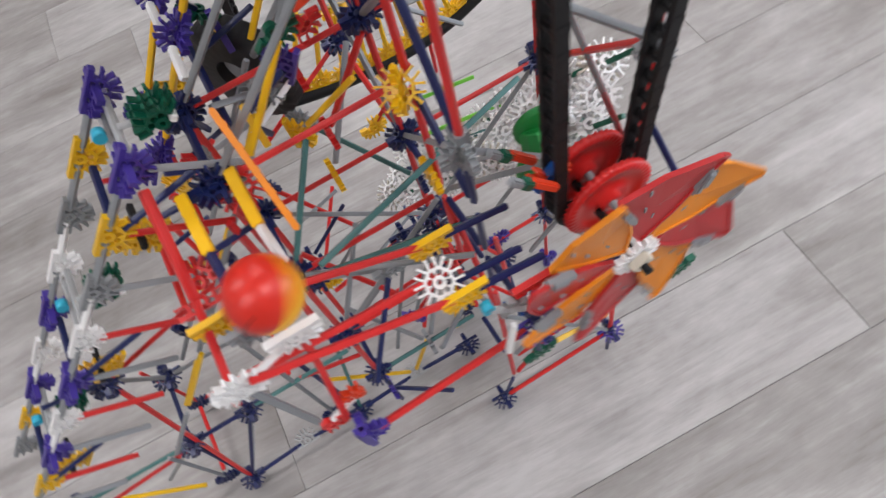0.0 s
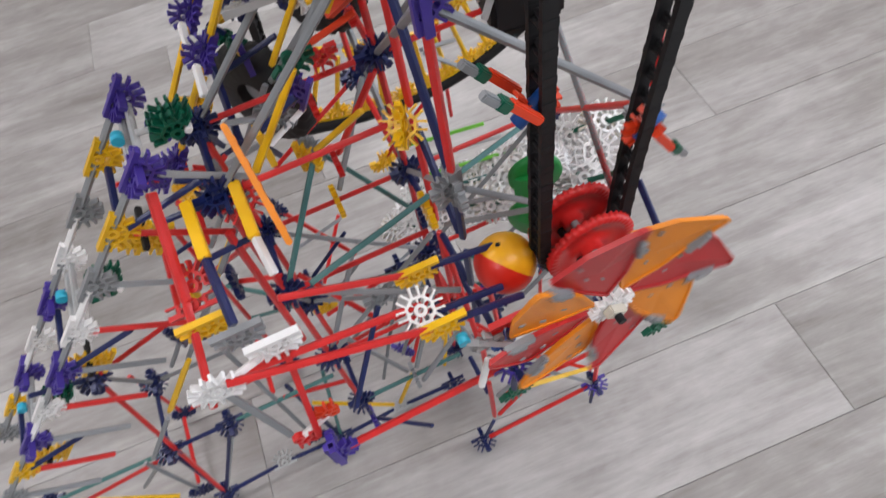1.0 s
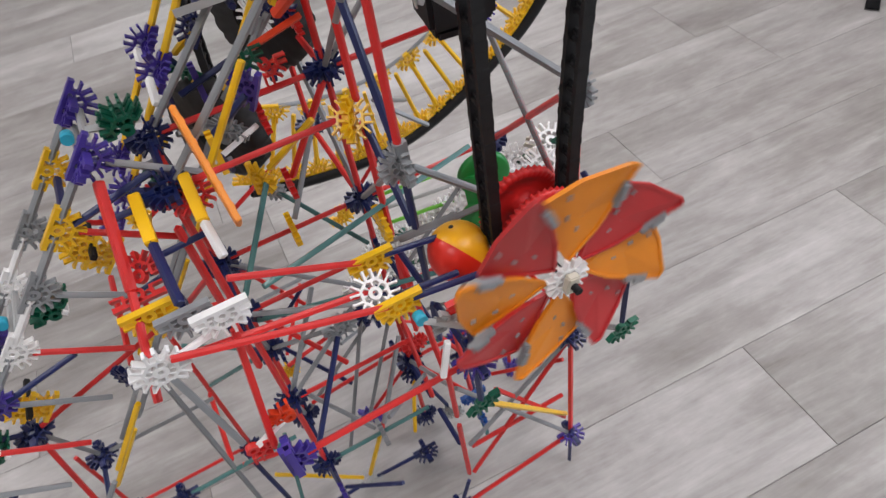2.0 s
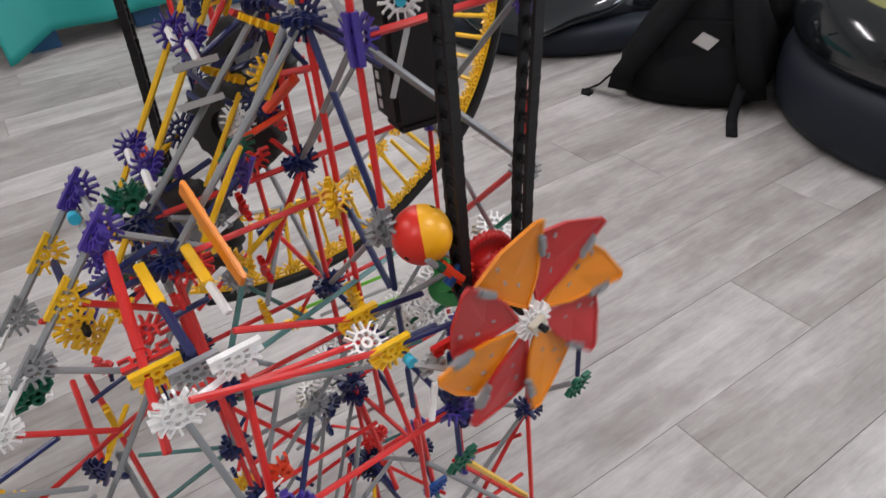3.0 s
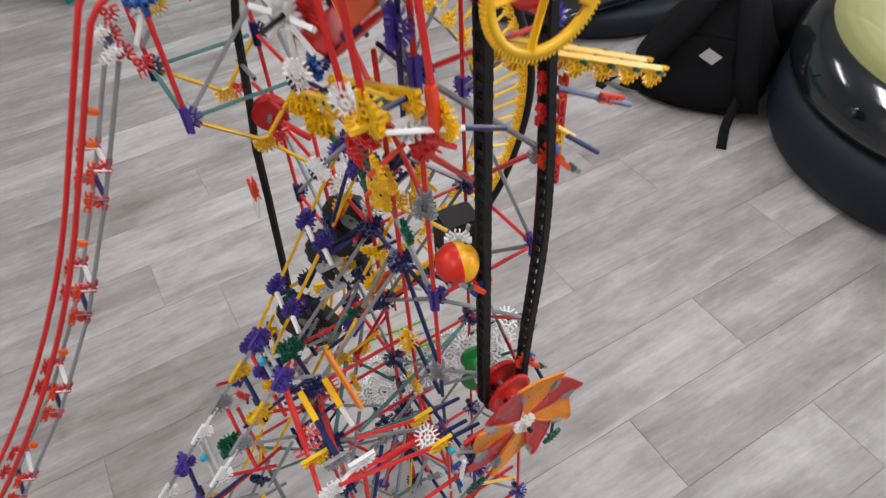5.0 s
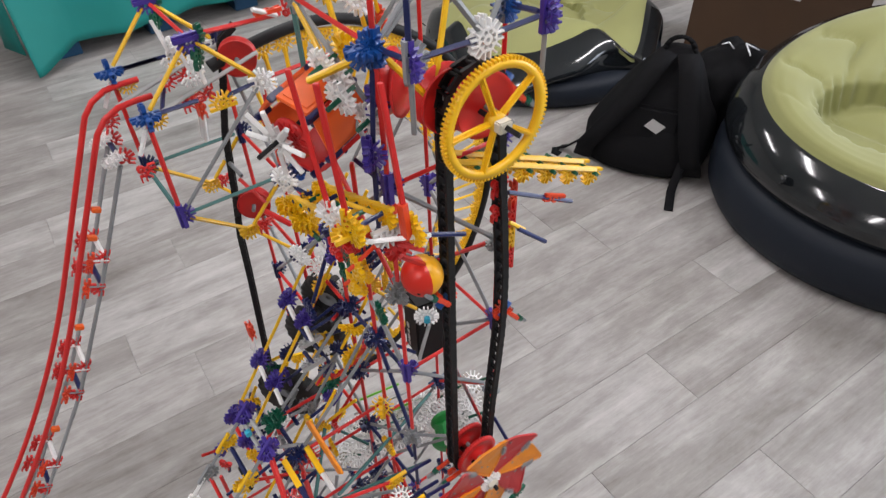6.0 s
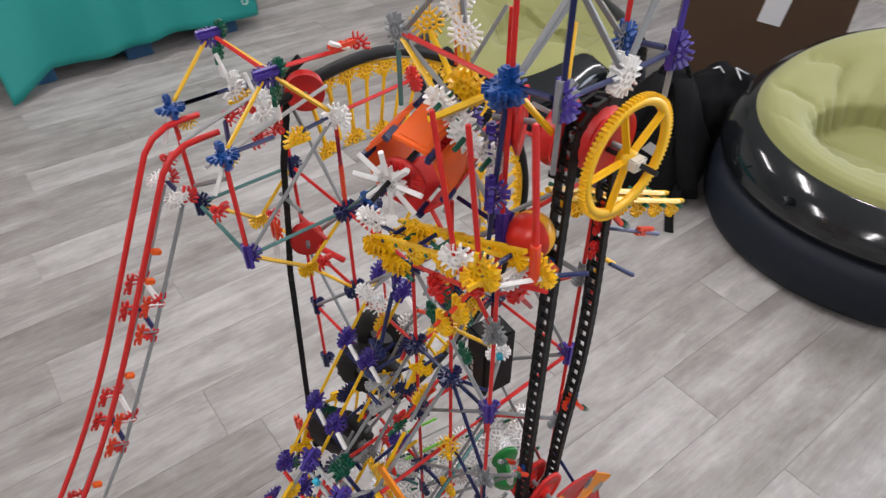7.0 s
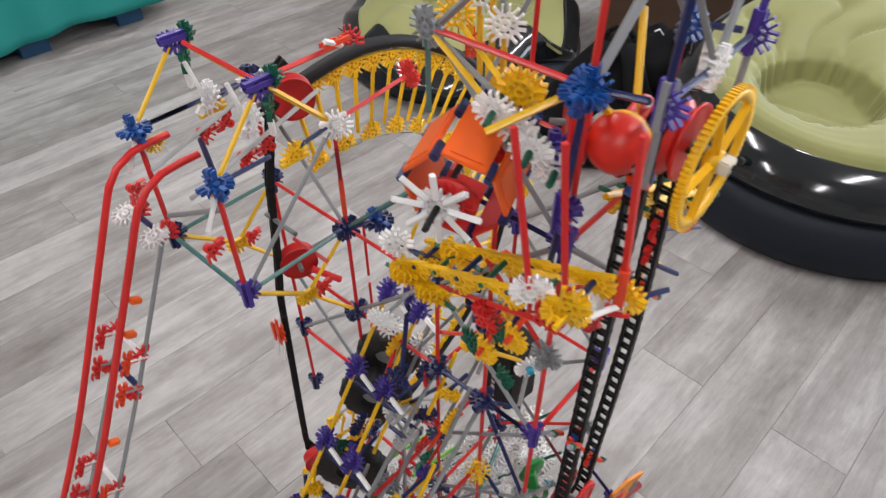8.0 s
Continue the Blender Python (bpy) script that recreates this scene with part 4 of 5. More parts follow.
# ---- the big ring: two black hoops joined by yellow cross rods ----
def ring_wheel():
    c, R = Vector((0.222, 0.0, 0.725)), 0.388
    lo, hi = -0.29, math.pi + 0.42
    ring = part("hoop", conn_mesh((0, 45, 90, 135, 180), YELLOW, True), YELLOW, machine, "big curved hoop of black chain and yellow rods", axes(c + Vector((R, 0.62, 0)), Y, Z))
    bm = bmesh.new()
    m = 120
    prev = None
    for k in range(m + 1):
        a = lo + (hi - lo) * k / m
        rr = R + 0.0025 * math.sin(9 * a) + 0.003 * math.sin(4 * a)
        loop = [bm.verts.new((c.x + (rr + 0.0085 * math.cos(q)) * math.sin(a), 0.664 + 0.0100 * math.sin(q), c.z + (rr + 0.0085 * math.cos(q)) * math.cos(a))) for q in (math.pi * 2 * s / 8 for s in range(8))]
        if prev:
            for s in range(8):
                bm.faces.new((prev[s], prev[(s + 1) % 8], loop[(s + 1) % 8], loop[s])).smooth = True
        prev = loop
    bmesh.ops.recalc_face_normals(bm, faces=bm.faces)
    part("hoop_chain", bm, BLACK, ring, "black chain laid round the hoop", Matrix())
    n = 44
    for k in range(n):
        a = lo + 0.12 + (hi - lo - 0.1) * k / (n - 1)
        d = Vector((math.sin(a), 0, math.cos(a)))
        tang = Vector((math.cos(a), 0, -math.sin(a)))
        p, q = c + d * (R - 0.013) + Y * 0.664, c + d * (R - 0.118) + Y * 0.660
        conn("half", p, Y, tang, parent=ring)
        rod(p, q, YELLOW, parent=ring)
        if k % 2 == 0:
            conn("half", q, Y, -tang, parent=ring)
    for k in range(0, n - 2, 2):
        a0, a1 = (lo + 0.12 + (hi - lo - 0.1) * m / (n - 1) for m in (k, k + 2))
        rod(*(c + Vector((math.sin(a), 0, math.cos(a))) * (R - 0.122) + Y * 0.660 for a in (a0, a1)), GREY, parent=ring, trim=0.004)


ring_wheel()

# ---- black battery box with a white snowflake knob ----
bm = bmesh.new()
box(bm, (0, 0, 0), (0.056, 0.048, 0.120), bevel=0.004)
box(bm, (0, 0, -0.066), (0.045, 0.034, 0.010), bevel=0.003)
battery = part("battery_box", bm, BLACK, machine, "black plastic battery box", pose(0.258, 0.388, 0.725, 0, 0, -8))
bm = bmesh.new()
for k, w in enumerate((0.010, 0.014, 0.008, 0.012)):
    box(bm, (-0.0288, 0.008, -0.045 + 0.014 * k), (0.0012, 0.006, w * 0.8))
part("lettering_bars", bm, WHITE, battery, "white lettering shown as bars", world_of(battery))
conn("snowflake", (0.232, 0.348, 0.785), X * 0.7 + Y, Z, WHITE)
cap((0.229, 0.342, 0.785), X * 0.7 + Y)


# ---- red pulleys, yellow gear, chains ----
def pulley(p, n, r=0.034, w=0.018, mat=RED):
    prof = [(0.0035, -w / 2), (r * 0.9, -w / 2 + 0.003), (r, -w / 2), (r, -w / 2 + 0.003), (r * 0.75, -0.001), (r * 0.75, 0.001), (r, w / 2 - 0.003), (r, w / 2), (r * 0.9, w / 2 - 0.003), (0.0035, w / 2)]
    ob = part("pulley", lathe(prof, 36), mat, machine, "red plastic pulley", axes(p, n, Z))
    bm = bmesh.new()
    tube(bm, (0, 0, -0.022), (0, 0, 0.022), 0.0032, n=8)
    part("axle", bm, GREY, ob, "", axes(p, n, Z))
    return ob


AX, AY, ZB, ZT = 0.236, 0.250, 0.560, 1.180


def sprocket(p, n, r=0.034):
    """A thin red toothed disc with a sunken web and a hub."""
    m = axes(p, n, Z)
    bm = lathe([(0.0035, -0.006), (0.009, -0.006), (0.009, -0.0015), (r - 0.007, -0.0015), (r - 0.006, -0.003), (r, -0.003), (r, 0.003), (r - 0.006, 0.003), (r - 0.007, 0.0015), (0.009, 0.0015), (0.009, 0.006), (0.0035, 0.006)], 120)
    for v in bm.verts:
        q = math.hypot(v.co.x, v.co.y)
        if q > r - 0.001 and round(math.atan2(v.co.y, v.co.x) * 60 / math.pi) % 3 == 0:
            v.co.x, v.co.y = v.co.x * 1.075, v.co.y * 1.075
    ob = part("sprocket", bm, RED, machine, "red toothed disc", m)
    bm = bmesh.new()
    tube(bm, (0, 0, -0.020), (0, 0, 0.020), 0.0032, n=8)
    part("axle", bm, GREY, ob, "", m)
    return ob


sprocket((AX, AY + 0.014, ZB), Y)
sprocket((AX, AY - 0.016, ZB), Y)
pulley((AX - 0.02, AY + 0.014, ZT), Y)
pulley((AX, AY - 0.014, ZT), Y)
rod((AX, 0.19, ZT), (AX, 0.33, ZT), GREY, trim=0.0)
pulley((0.19, 0.310, 1.187), X * 0.7 - Y)
pulley((0.150, 0.654, 1.100), Y * 1.0 + X * 0.5, 0.026)
pulley((0.123, 0.666, 0.855), Y * 1.0 + X * 0.5, 0.026)
rod((0.130, 0.65, 0.845), (0.162, 0.63, 0.812), RED, trim=0.0, r=0.006)
pulley((0.063, 0.626, 0.460), Y * 1.0 + X * 0.5, 0.027)
rod((0.098, 0.64, 0.935), (0.12, 0.58, 0.90), RED)


def big_gear(p, n):
    """A large yellow crown gear: toothed rim, five spokes, hub."""
    m = axes(p, n, Z)
    R = 0.0600
    prof = [(R - 0.0085, -0.003), (R - 0.001, -0.0036), (R - 0.001, 0.0036), (R - 0.0085, 0.003), (R - 0.0085, -0.003)]
    bm = lathe(prof, 84)
    for k in range(84):
        box(bm, (R + 0.0006, 0, 0), (0.0035, 0.0020, 0.0066), pose(0, 0, 0, 0, 0, 360 * k / 84))
    gear = part("crown_gear", bm, AMBERY, machine, "large yellow toothed gear wheel", m)
    for k in range(5):
        bm = bmesh.new()
        t = pose(0, 0, 0, 0, 0, 72 * k + 20)
        box(bm, (0.030, 0, 0), (0.046, 0.0055, 0.005), t, bevel=0.001)
        box(bm, (0.030, 0, 0.0025), (0.046, 0.0018, 0.004), t)
        part("spoke", bm, AMBERY, gear, "", m)
    part("boss", lathe([(0.0032, -0.006), (0.0095, -0.006), (0.0095, 0.006), (0.0032, 0.006)], 20), AMBERY, gear, "", m)
    return gear


AMBERY = material("golden_yellow_plastic", (0.88, 0.50, 0.010), 0.34)
yellow_gear = big_gear((0.229, 0.205, 1.177), -Y)
bm = bmesh.new()
box(bm, (0, 0, 0), (0.012, 0.016, 0.010), bevel=0.0015)
part("collar", bm, CREAM, machine, "tan collar on the gear's axle", axes((0.229, 0.194, 1.177), -Y, Z))
rod((0.229, 0.240, 1.177), (0.229, 0.172, 1.177), BLACK, trim=0.0)


def chain_link_mesh(pitch, w):
    """An open ladder link: two deep side bars, a round rung and a snap hook over the next rung."""
    bm = bmesh.new()
    for side in (-1, 1):
        box(bm, (side * w * 0.41, 0, 0), (0.0036, 0.0088, pitch * 0.99))
        box(bm, (side * w * 0.41, 0, -pitch * 0.30), (0.0044, 0.0092, pitch * 0.30))
    tube(bm, (-w / 2, 0, -pitch * 0.38), (w / 2, 0, -pitch * 0.38), 0.0021, n=8)
    tube(bm, (-w * 0.4, 0.0016, pitch * 0.40), (w * 0.4, 0.0016, pitch * 0.40), 0.0018, n=8)
    return put_mesh("chain_link", bm, BLACK)


def loop_path(za, zb, r, cx):
    """A running length to a place and heading on a loop of two strands and two half turns."""
    straight = zb - za
    total = 2 * straight + 2 * math.pi * r

    def at(s):
        s %= total
        if s < straight:
            return Vector((cx - r, 0, za + s)), 0.0
        s -= straight
        if s < math.pi * r:
            a = s / r
            return Vector((cx - r * math.cos(a), 0, zb + r * math.sin(a))), a
        s -= math.pi * r
        if s < straight:
            # the returning strand hangs slack and bows outwards
            return Vector((cx + r + 0.016 * math.sin(math.pi * s / straight) ** 2, 0, zb - s)), math.pi - 0.08 * math.sin(2 * math.pi * s / straight)
        s -= straight
        a = s / r
        return Vector((cx + r * math.cos(a), 0, za - r * math.sin(a))), math.pi + a

    return at, total


LIFT_SPEED = 0.114
lift_at, LIFT_LEN = loop_path(ZB, ZT, 0.0345, AX)
LINKS = 78
lift = part("chain", lathe([(0.002, -0.03), (0.0032, -0.03), (0.0032, 0.03), (0.002, 0.03)], 12), GREY, machine, "black plastic ladder chain on red pulleys", axes((AX, AY, ZB), Y, Z))
lift_links = []
link_me = chain_link_mesh(LIFT_LEN / LINKS, 0.0175)
for n in range(LINKS):
    lift_links.append(part("chain_link", link_me, BLACK, lift, ""))


def lift_pose(s, y=AY):
    p, a = lift_at(s)
    return Matrix.Translation((p.x, y, p.z)) @ Matrix.Rotation(a, 4, "Y") @ Matrix.Rotation(radians(90), 4, "Z") @ Matrix.Rotation(0, 4, "X")


# carriers on the lift: orange clips with grey arms
def carrier():
    arm = part("carrier", conn_mesh((0, 45, 90, 180), VERMILION, True), VERMILION, machine, "orange clip arm on the lift chain")
    for dy in (-0.016, 0.010):
        for name, x, z, size, mat in (("finger", -0.014, 0.0, (0.030, 0.006, 0.006), VERMILION), ("finger_tip", -0.040, 0.003, (0.018, 0.0055, 0.0055), GREY), ("finger_band", -0.032, 0.002, (0.010, 0.0075, 0.0075), GREEN)):
            bm = bmesh.new()
            box(bm, (x, dy, z), size, bevel=0.001)
            ob = part(name, bm, mat, arm)
            ob.matrix_basis = pose(0, 0, 0, 90, 0, 0)
    bm = bmesh.new()
    tube(bm, (0, -0.012, 0), (0, 0.012, 0), 0.005, n=10)
    part("pin", bm, BLUE, arm, "blue pin")
    return arm


carriers = [(carrier(), o) for o in (-0.045, -0.045 + LIFT_LEN * 0.25, -0.045 + LIFT_LEN * 0.48, -0.045 + LIFT_LEN * 0.73)]

# second chain, slack, down the back of the station
back = part("chain", lathe([(0.002, -0.03), (0.0032, -0.03), (0.0032, 0.03), (0.002, 0.03)], 12), GREY, machine, "slack black chain", axes((0.105, 0.66, 0.935), Y, Z))
back_me = chain_link_mesh(0.0160, 0.017)


def strand(points, me=None):
    pts = [Vector(p) for p in points]
    for p, q in zip(pts, pts[1:]):
        n = max(1, round((q - p).length / 0.0160))
        for k in range(n):
            a, b = p.lerp(q, k / n), p.lerp(q, (k + 1) / n)
            z = (b - a).normalized()
            x = Vector((0.447, 0.894, 0.0))
            x = (x - z * x.dot(z)).normalized()
            m = Matrix.Translation((a + b) / 2) @ Matrix((x, z.cross(x), z)).transposed().to_4x4()
            part("chain_link", back_me, BLACK, back, "", m)


strand(((0.160, 0.672, 1.135), (0.140, 0.678, 1.118), (0.130, 0.680, 1.06), (0.113, 0.680, 0.985), (0.101, 0.680, 0.87), (0.091, 0.680, 0.80), (0.086, 0.680, 0.70), (0.073, 0.672, 0.53), (0.066, 0.665, 0.46), (0.075, 0.65, 0.432)))


# ---- petal wheel ----
petal_wheel = part("petal_wheel", conn_mesh(KINDS["snowflake"][0], WHITE, False), WHITE, machine, "spinning wheel of red and orange petals on a white hub")
petal_wheel.matrix_basis = Matrix.Translation(-BASE) @ axes((0.227, 0.188, 0.551), -Y, Z)


def petal_mesh(mat):
    """A thin wedge panel with a raised rim, slots, and a turned-up outer edge."""
    bm = bmesh.new()
    h, t = radians(22.6), 0.0016
    R0, R1 = 0.016, 0.0905
    def corner(r, a, z):
        return bm.verts.new((r * math.cos(a), r * math.sin(a), z))
    shape = [(R0, 0.0), (R1 * 0.52, h), (R1 * 0.88, h * 0.99), (R1 * 0.98, h * 0.1), (R1 * 1.12, -h * 0.74), (R1 * 1.115, -h * 0.90), (R1 * 0.80, -h), (R1 * 0.50, -h)]
    lift_z = [0.0, -0.003, -0.005, 0.001, 0.010, 0.010, 0.005, 0.003]
    lo = [corner(r, a, z - t) for (r, a), z in zip(shape, lift_z)]
    hi = [corner(r, a, z + t) for (r, a), z in zip(shape, lift_z)]
    n = len(lo)
    mid_lo, mid_hi = corner(R1 * 0.62, 0, -t), corner(R1 * 0.62, 0, t)
    for k in range(n):
        bm.faces.new((hi[k], hi[(k + 1) % n], mid_hi))
        bm.faces.new((lo[(k + 1) % n], lo[k], mid_lo))
        bm.faces.new((lo[k], lo[(k + 1) % n], hi[(k + 1) % n], hi[k]))
    bmesh.ops.recalc_face_normals(bm, faces=bm.faces)
    for k in range(n):
        p, q = hi[k].co, hi[(k + 1) % n].co
        box(bm, (0, 0, 0), (0.0024, 0.0024, (q - p).length), along(p, q))
    for r, a in ((0.046, -0.02), (0.058, -0.07), (0.070, -0.12), (0.060, 0.16), (0.078, 0.14)):
        box(bm, (r, 0, t), (0.0046, 0.0017, 0.0012), pose(0, 0, 0, 0, 0, degrees_of(a)), mat=1)
    return put_mesh("petal", bm, (mat, GREY))


def degrees_of(a):
    return a * 180 / math.pi


for k in range(8):
    me = petal_mesh(AMBER if k % 2 == 0 else DEEP_RED)
    ob = part("petal", me, None, petal_wheel, "orange plastic petal" if k % 2 == 0 else "red plastic petal")
    ob.matrix_basis = pose(0, 0, -0.004, 0, 0, 45 * k) @ pose(0, 0, 0, 3, 0, 0)
    bm = bmesh.new()
    box(bm, (0, 0, 0), (0.024, 0.0052, 0.0065), bevel=0.0012)
    box(bm, (0.002, 0, 0.0034), (0.013, 0.0060, 0.0026), bevel=0.0008)
    ob = part("clip", bm, GREY, petal_wheel, "grey edge clip")
    ob.matrix_basis = pose(0, 0, -0.002, 0, 0, 45 * k + 22.5) @ pose(0.077, 0, 0.004, 0, 0, 12)
bm = bmesh.new()
tube(bm, (0, 0, -0.075), (0, 0, 0.016), 0.0033, n=8)
part("axle", bm, BLACK, petal_wheel, "black axle")
bm = bmesh.new()
box(bm, (0, 0, 0.006), (0.010, 0.016, 0.007), bevel=0.001)
part("collar", bm, CREAM, petal_wheel, "tan collar")


# ---- green discs and the white snowflake bundles in the tower's foot ----
def green_disc(p, n, r):
    ob = part("green_disc", lathe([(0.003, -0.004), (r - 0.002, -0.004), (r, -0.002), (r, 0.002), (r - 0.002, 0.004), (0.003, 0.004)], 36), BRIGHTGREEN, machine, "bright green disc", axes(p, n, Z))
    return ob


green_disc((0.234, 0.318, 0.556), Y + X * 0.25, 0.023)
green_disc((0.222, 0.300, 0.520), Y + X * 0.9, 0.022)
rod((0.222, 0.300, 0.520), (0.226, 0.318, 0.560), BRIGHTGREEN, trim=0.0, r=0.012)
cap((0.238, 0.292, 0.545))
conn("snowflake", (0.235, 0.292, 0.535), Y, Z)

rng = random.Random(5)
for a in range(9):
    for b in range(3):
        f = a / 8
        p = Vector((0.165 + 0.155 * f, 0.605 - 0.24 * f, 0.185 + 0.30 * f)) + Vector((0.027, 0.027, 0.0)) * (b - 1.0) + Vector((0, 0, rng.uniform(-0.012, 0.012)))
        tilt = Vector((-0.4, -0.5, 0.75)) + Vector((rng.uniform(-0.45, 0.45), rng.uniform(-0.45, 0.45), rng.uniform(-0.2, 0.2)))
        conn("snowflake", p, tilt, Vector((rng.uniform(-1, 1), 1, 0.2)), WHITE if (a + b) % 5 else CREAM, size=1.2)
        conn("snowflake", p + tilt.normalized() * 0.009 + X * 0.004, tilt, Vector((1, rng.uniform(-1, 1), 0.2)), WHITE, size=1.2)
        if b % 2 == 0:
            rod(p, p + Vector((0.020, -0.030, 0.0375)), GREEN, trim=0.004)
for k in range(14):
    a = 2 * math.pi * k / 14
    conn("snowflake", Vector((0.262 + 0.028 * math.cos(a), 0.345 + 0.012 * math.sin(2 * a), 0.485 + 0.028 * math.sin(a))), Vector((math.cos(a), -0.4, math.sin(a))), Y, WHITE, size=0.8)
for n in range(4):
    rod((0.16 + n * 0.01, 0.60 - n * 0.03, 0.33), (0.30 + n * 0.01, 0.56 - n * 0.03, 0.35), (LIME, PALE, LIME, TEAL)[n])
rod((0.02, 0.31, 0.55), (0.27, 0.40, 0.52), TEAL)
rod((0.0, 0.358, 0.47), (0.21, 0.33, 0.44), TEAL)


def lower_lattice():
    """Diagonal rods and small nodes that fill the lower middle of the tower."""
    dice = random.Random(44)
    joints = {}
    for n in range(34):
        i, j, k = dice.choice((0, 1, 2, 3)), dice.choice((1, 2, 3, 4)), dice.choice((1, 2, 3, 4, 5, 6))
        a = G(i, j, k)
        b = a + Vector((dice.choice((-1, 1)) * U if i else U, dice.choice((-1, 0, 1)) * U, dice.choice((-1, 1)) * U))
        rod(a, b, dice.choice((RED, RED, GREY, GREY, NAVY, TEAL)))
        if (i, j, k) not in joints and n % 2:
            joints[i, j, k] = conn(dice.choice(("snowflake", "half", "seven")), a, dice.choice((X, Y, X + Y)), Z, dice.choice((NAVY, NAVY, PURPLE, GREY, YELLOW)))


lower_lattice()


# ---- upper station with the coaster track ----
for j in (4, 6):
    hub(G(0, j, 14), BLUE, BLUE)
    rod(G(0, j, 14), Vector((0.077, G(0, j, 0).y + 0.01, 1.168)), YELLOW)
    conn("half", (0.077, G(0, j, 0).y + 0.008, 1.168), Y, X, PURPLE)
    conn("half", (0.077, G(0, j, 0).y + 0.008, 1.168), Z, X, PURPLE)
    rod((0.077, G(0, j, 0).y + 0.008, 1.168), G(2, j, 14), YELLOW)
    conn("quad", (0.078, G(0, j, 0).y + 0.004, 1.146), X * 0.65 - Y * 0.76, -Z)
    conn("quad", (0.080, G(0, j, 0).y + 0.008, 1.146), X * 0.65 - Y * 0.76, -Z)
    rod((0.079, G(0, j, 0).y + 0.006, 1.138), (0.083, G(0, j, 0).y + 0.012, 1.105), WHITE, trim=0.0, r=0.0036)
    conn("quad", (0.092, G(0, j, 0).y + 0.004, 1.165), X, Y)
    rod(G(0, j, 14), G(1, j, 14), NAVY)
    conn("half", G(1.25, j, 13.8), -Y, X, YELLOW)
    rod(G(1.2, j, 13.9), G(2, j, 14), NAVY)
    node(G(0, j, 12), NAVY if j == 6 else PURPLE)
    rod(G(0, j, 12), Vector((0.091, G(0, j, 0).y + 0.02, 0.855)), YELLOW)
    conn("half", (0.091, G(0, j, 0).y + 0.02, 0.855), Y, X, YELLOW)
    rod((0.091, G(0, j, 0).y + 0.02, 0.855), G(2, j, 10), YELLOW)
    rod((0.091, G(0, j, 0).y + 0.02, 0.855), G(2, j, 12), YELLOW)
    rod(G(0, j, 12), G(2, j, 12), TEAL)
    conn("corner", (0.105, G(0, j, 0).y + 0.01, 0.865), Y, X)
    conn("half", G(2, j, 14), Y, X, WHITE)
    rod((0.0, G(0, j, 0).y, 1.085), (-0.026, G(0, j, 0).y - 0.002, 1.04), WHITE, trim=0.008)
    conn("corner", (-0.028, G(0, j, 0).y - 0.004, 1.03), Y, X)
rod((0.077, G(0, 4, 0).y, 1.168), (0.077, G(0, 6, 0).y, 1.168), RED)
rod(G(0, 4, 12), G(0, 6, 12), TEAL)
rod(G(0, 4, 13.6), G(0, 6, 12.4), GREY)
conn("snowflake", G(2, 4, 14) - Y * 0.006, X + Y, Z, WHITE)
rod(G(2, 4, 14), G(0, 4, 12), GREY)
rod(G(2, 4, 14), Vector((0.300, 0.612, 1.085)), RED)
rod((0.077, 0.60, 1.168), (0.222, 0.630, 1.150), RED)
conn("corner", (0.222, 0.630, 1.150), X + Y, Z)
conn("snowflake", (0.300, 0.612, 1.085), X, Z, RED)
rod((0.205, 0.622, 1.153), (0.165, 0.60, 1.178), WHITE, trim=0.0)
conn("line", (0.19, 0.615, 1.165), Z, X, VERMILION)
rod(G(2, 4, 14), G(2, 4, 12), NAVY, trim=0.03)
rod(G(2, 6, 12), G(2, 6, 14), RED)
node(G(2, 6, 14), NAVY)
rod(G(0, 6, 14), G(2, 6, 14), NAVY)
rod(G(2, 6, 14), G(2, 4, 12), GREY)
rod(G(2, 4, 12), G(2, 2, 14), TEAL)
rod(G(2, 4, 13), G(2, 4, 12.3), VERMILION, trim=0.0, r=0.004)
hub(G(2, 3.2, 12.6), BLUE, NAVY)
rod(G(2, 3.2, 12.6), G(2, 4, 12), NAVY)
# rails of the station and the white and red carriage clips
for y in (0.625, 0.70):
    rod((-0.012, y, 1.062), (0.17, y + 0.004, 1.11), PALE, trim=0.0)
for y, x in ((0.64, 0.08), (0.715, 0.078)):
    conn("quad", (x, y, 1.104), Y, X, WHITE)
    conn("quad", (x + 0.004, y - 0.01, 1.112), X, Y, WHITE)
    rod((x, y, 1.105), (x - 0.008, y + 0.01, 1.15), WHITE, trim=0.0)
    conn("corner", (x - 0.02, y - 0.008, 1.075), Y, X)
    conn("corner", (x + 0.015, y - 0.012, 1.072), Y, -X)
rod((0.02, 0.62, 1.06), (0.06, 0.72, 1.065), NAVY)
for y in (0.612, 0.735):
    conn("half", (0.015, y, 1.072), Y, X, YELLOW, size=0.8)


def track_point(s):
    """The track's line: level at the station, over a tight crest, then down to the floor; s in metres."""
    if s < 0.03:
        return Vector((0.030 - s, 0, 1.077)), Vector((-1, 0, 0))
    s -= 0.03
    r, turn = 0.060, radians(63.5)
    if s < r * turn:
        a = s / r
        return Vector((0.0 - r * math.sin(a), 0, 1.077 - r * (1 - math.cos(a)))), Vector((-math.cos(a), 0, -math.sin(a)))
    s -= r * turn
    p = Vector((0.0 - r * math.sin(turn), 0, 1.077 - r * (1 - math.cos(turn))))
    # steep straight that flattens slowly
    n = 40
    a = turn
    for k in range(n):
        ds = s / n
        along_s = s * (k + 0.5) / n
        a = turn - max(0.0, along_s - 0.26) * 0.50
        p = p + Vector((-math.cos(a), 0, -math.sin(a))) * ds
    return p, Vector((-math.cos(a), 0, -math.sin(a)))


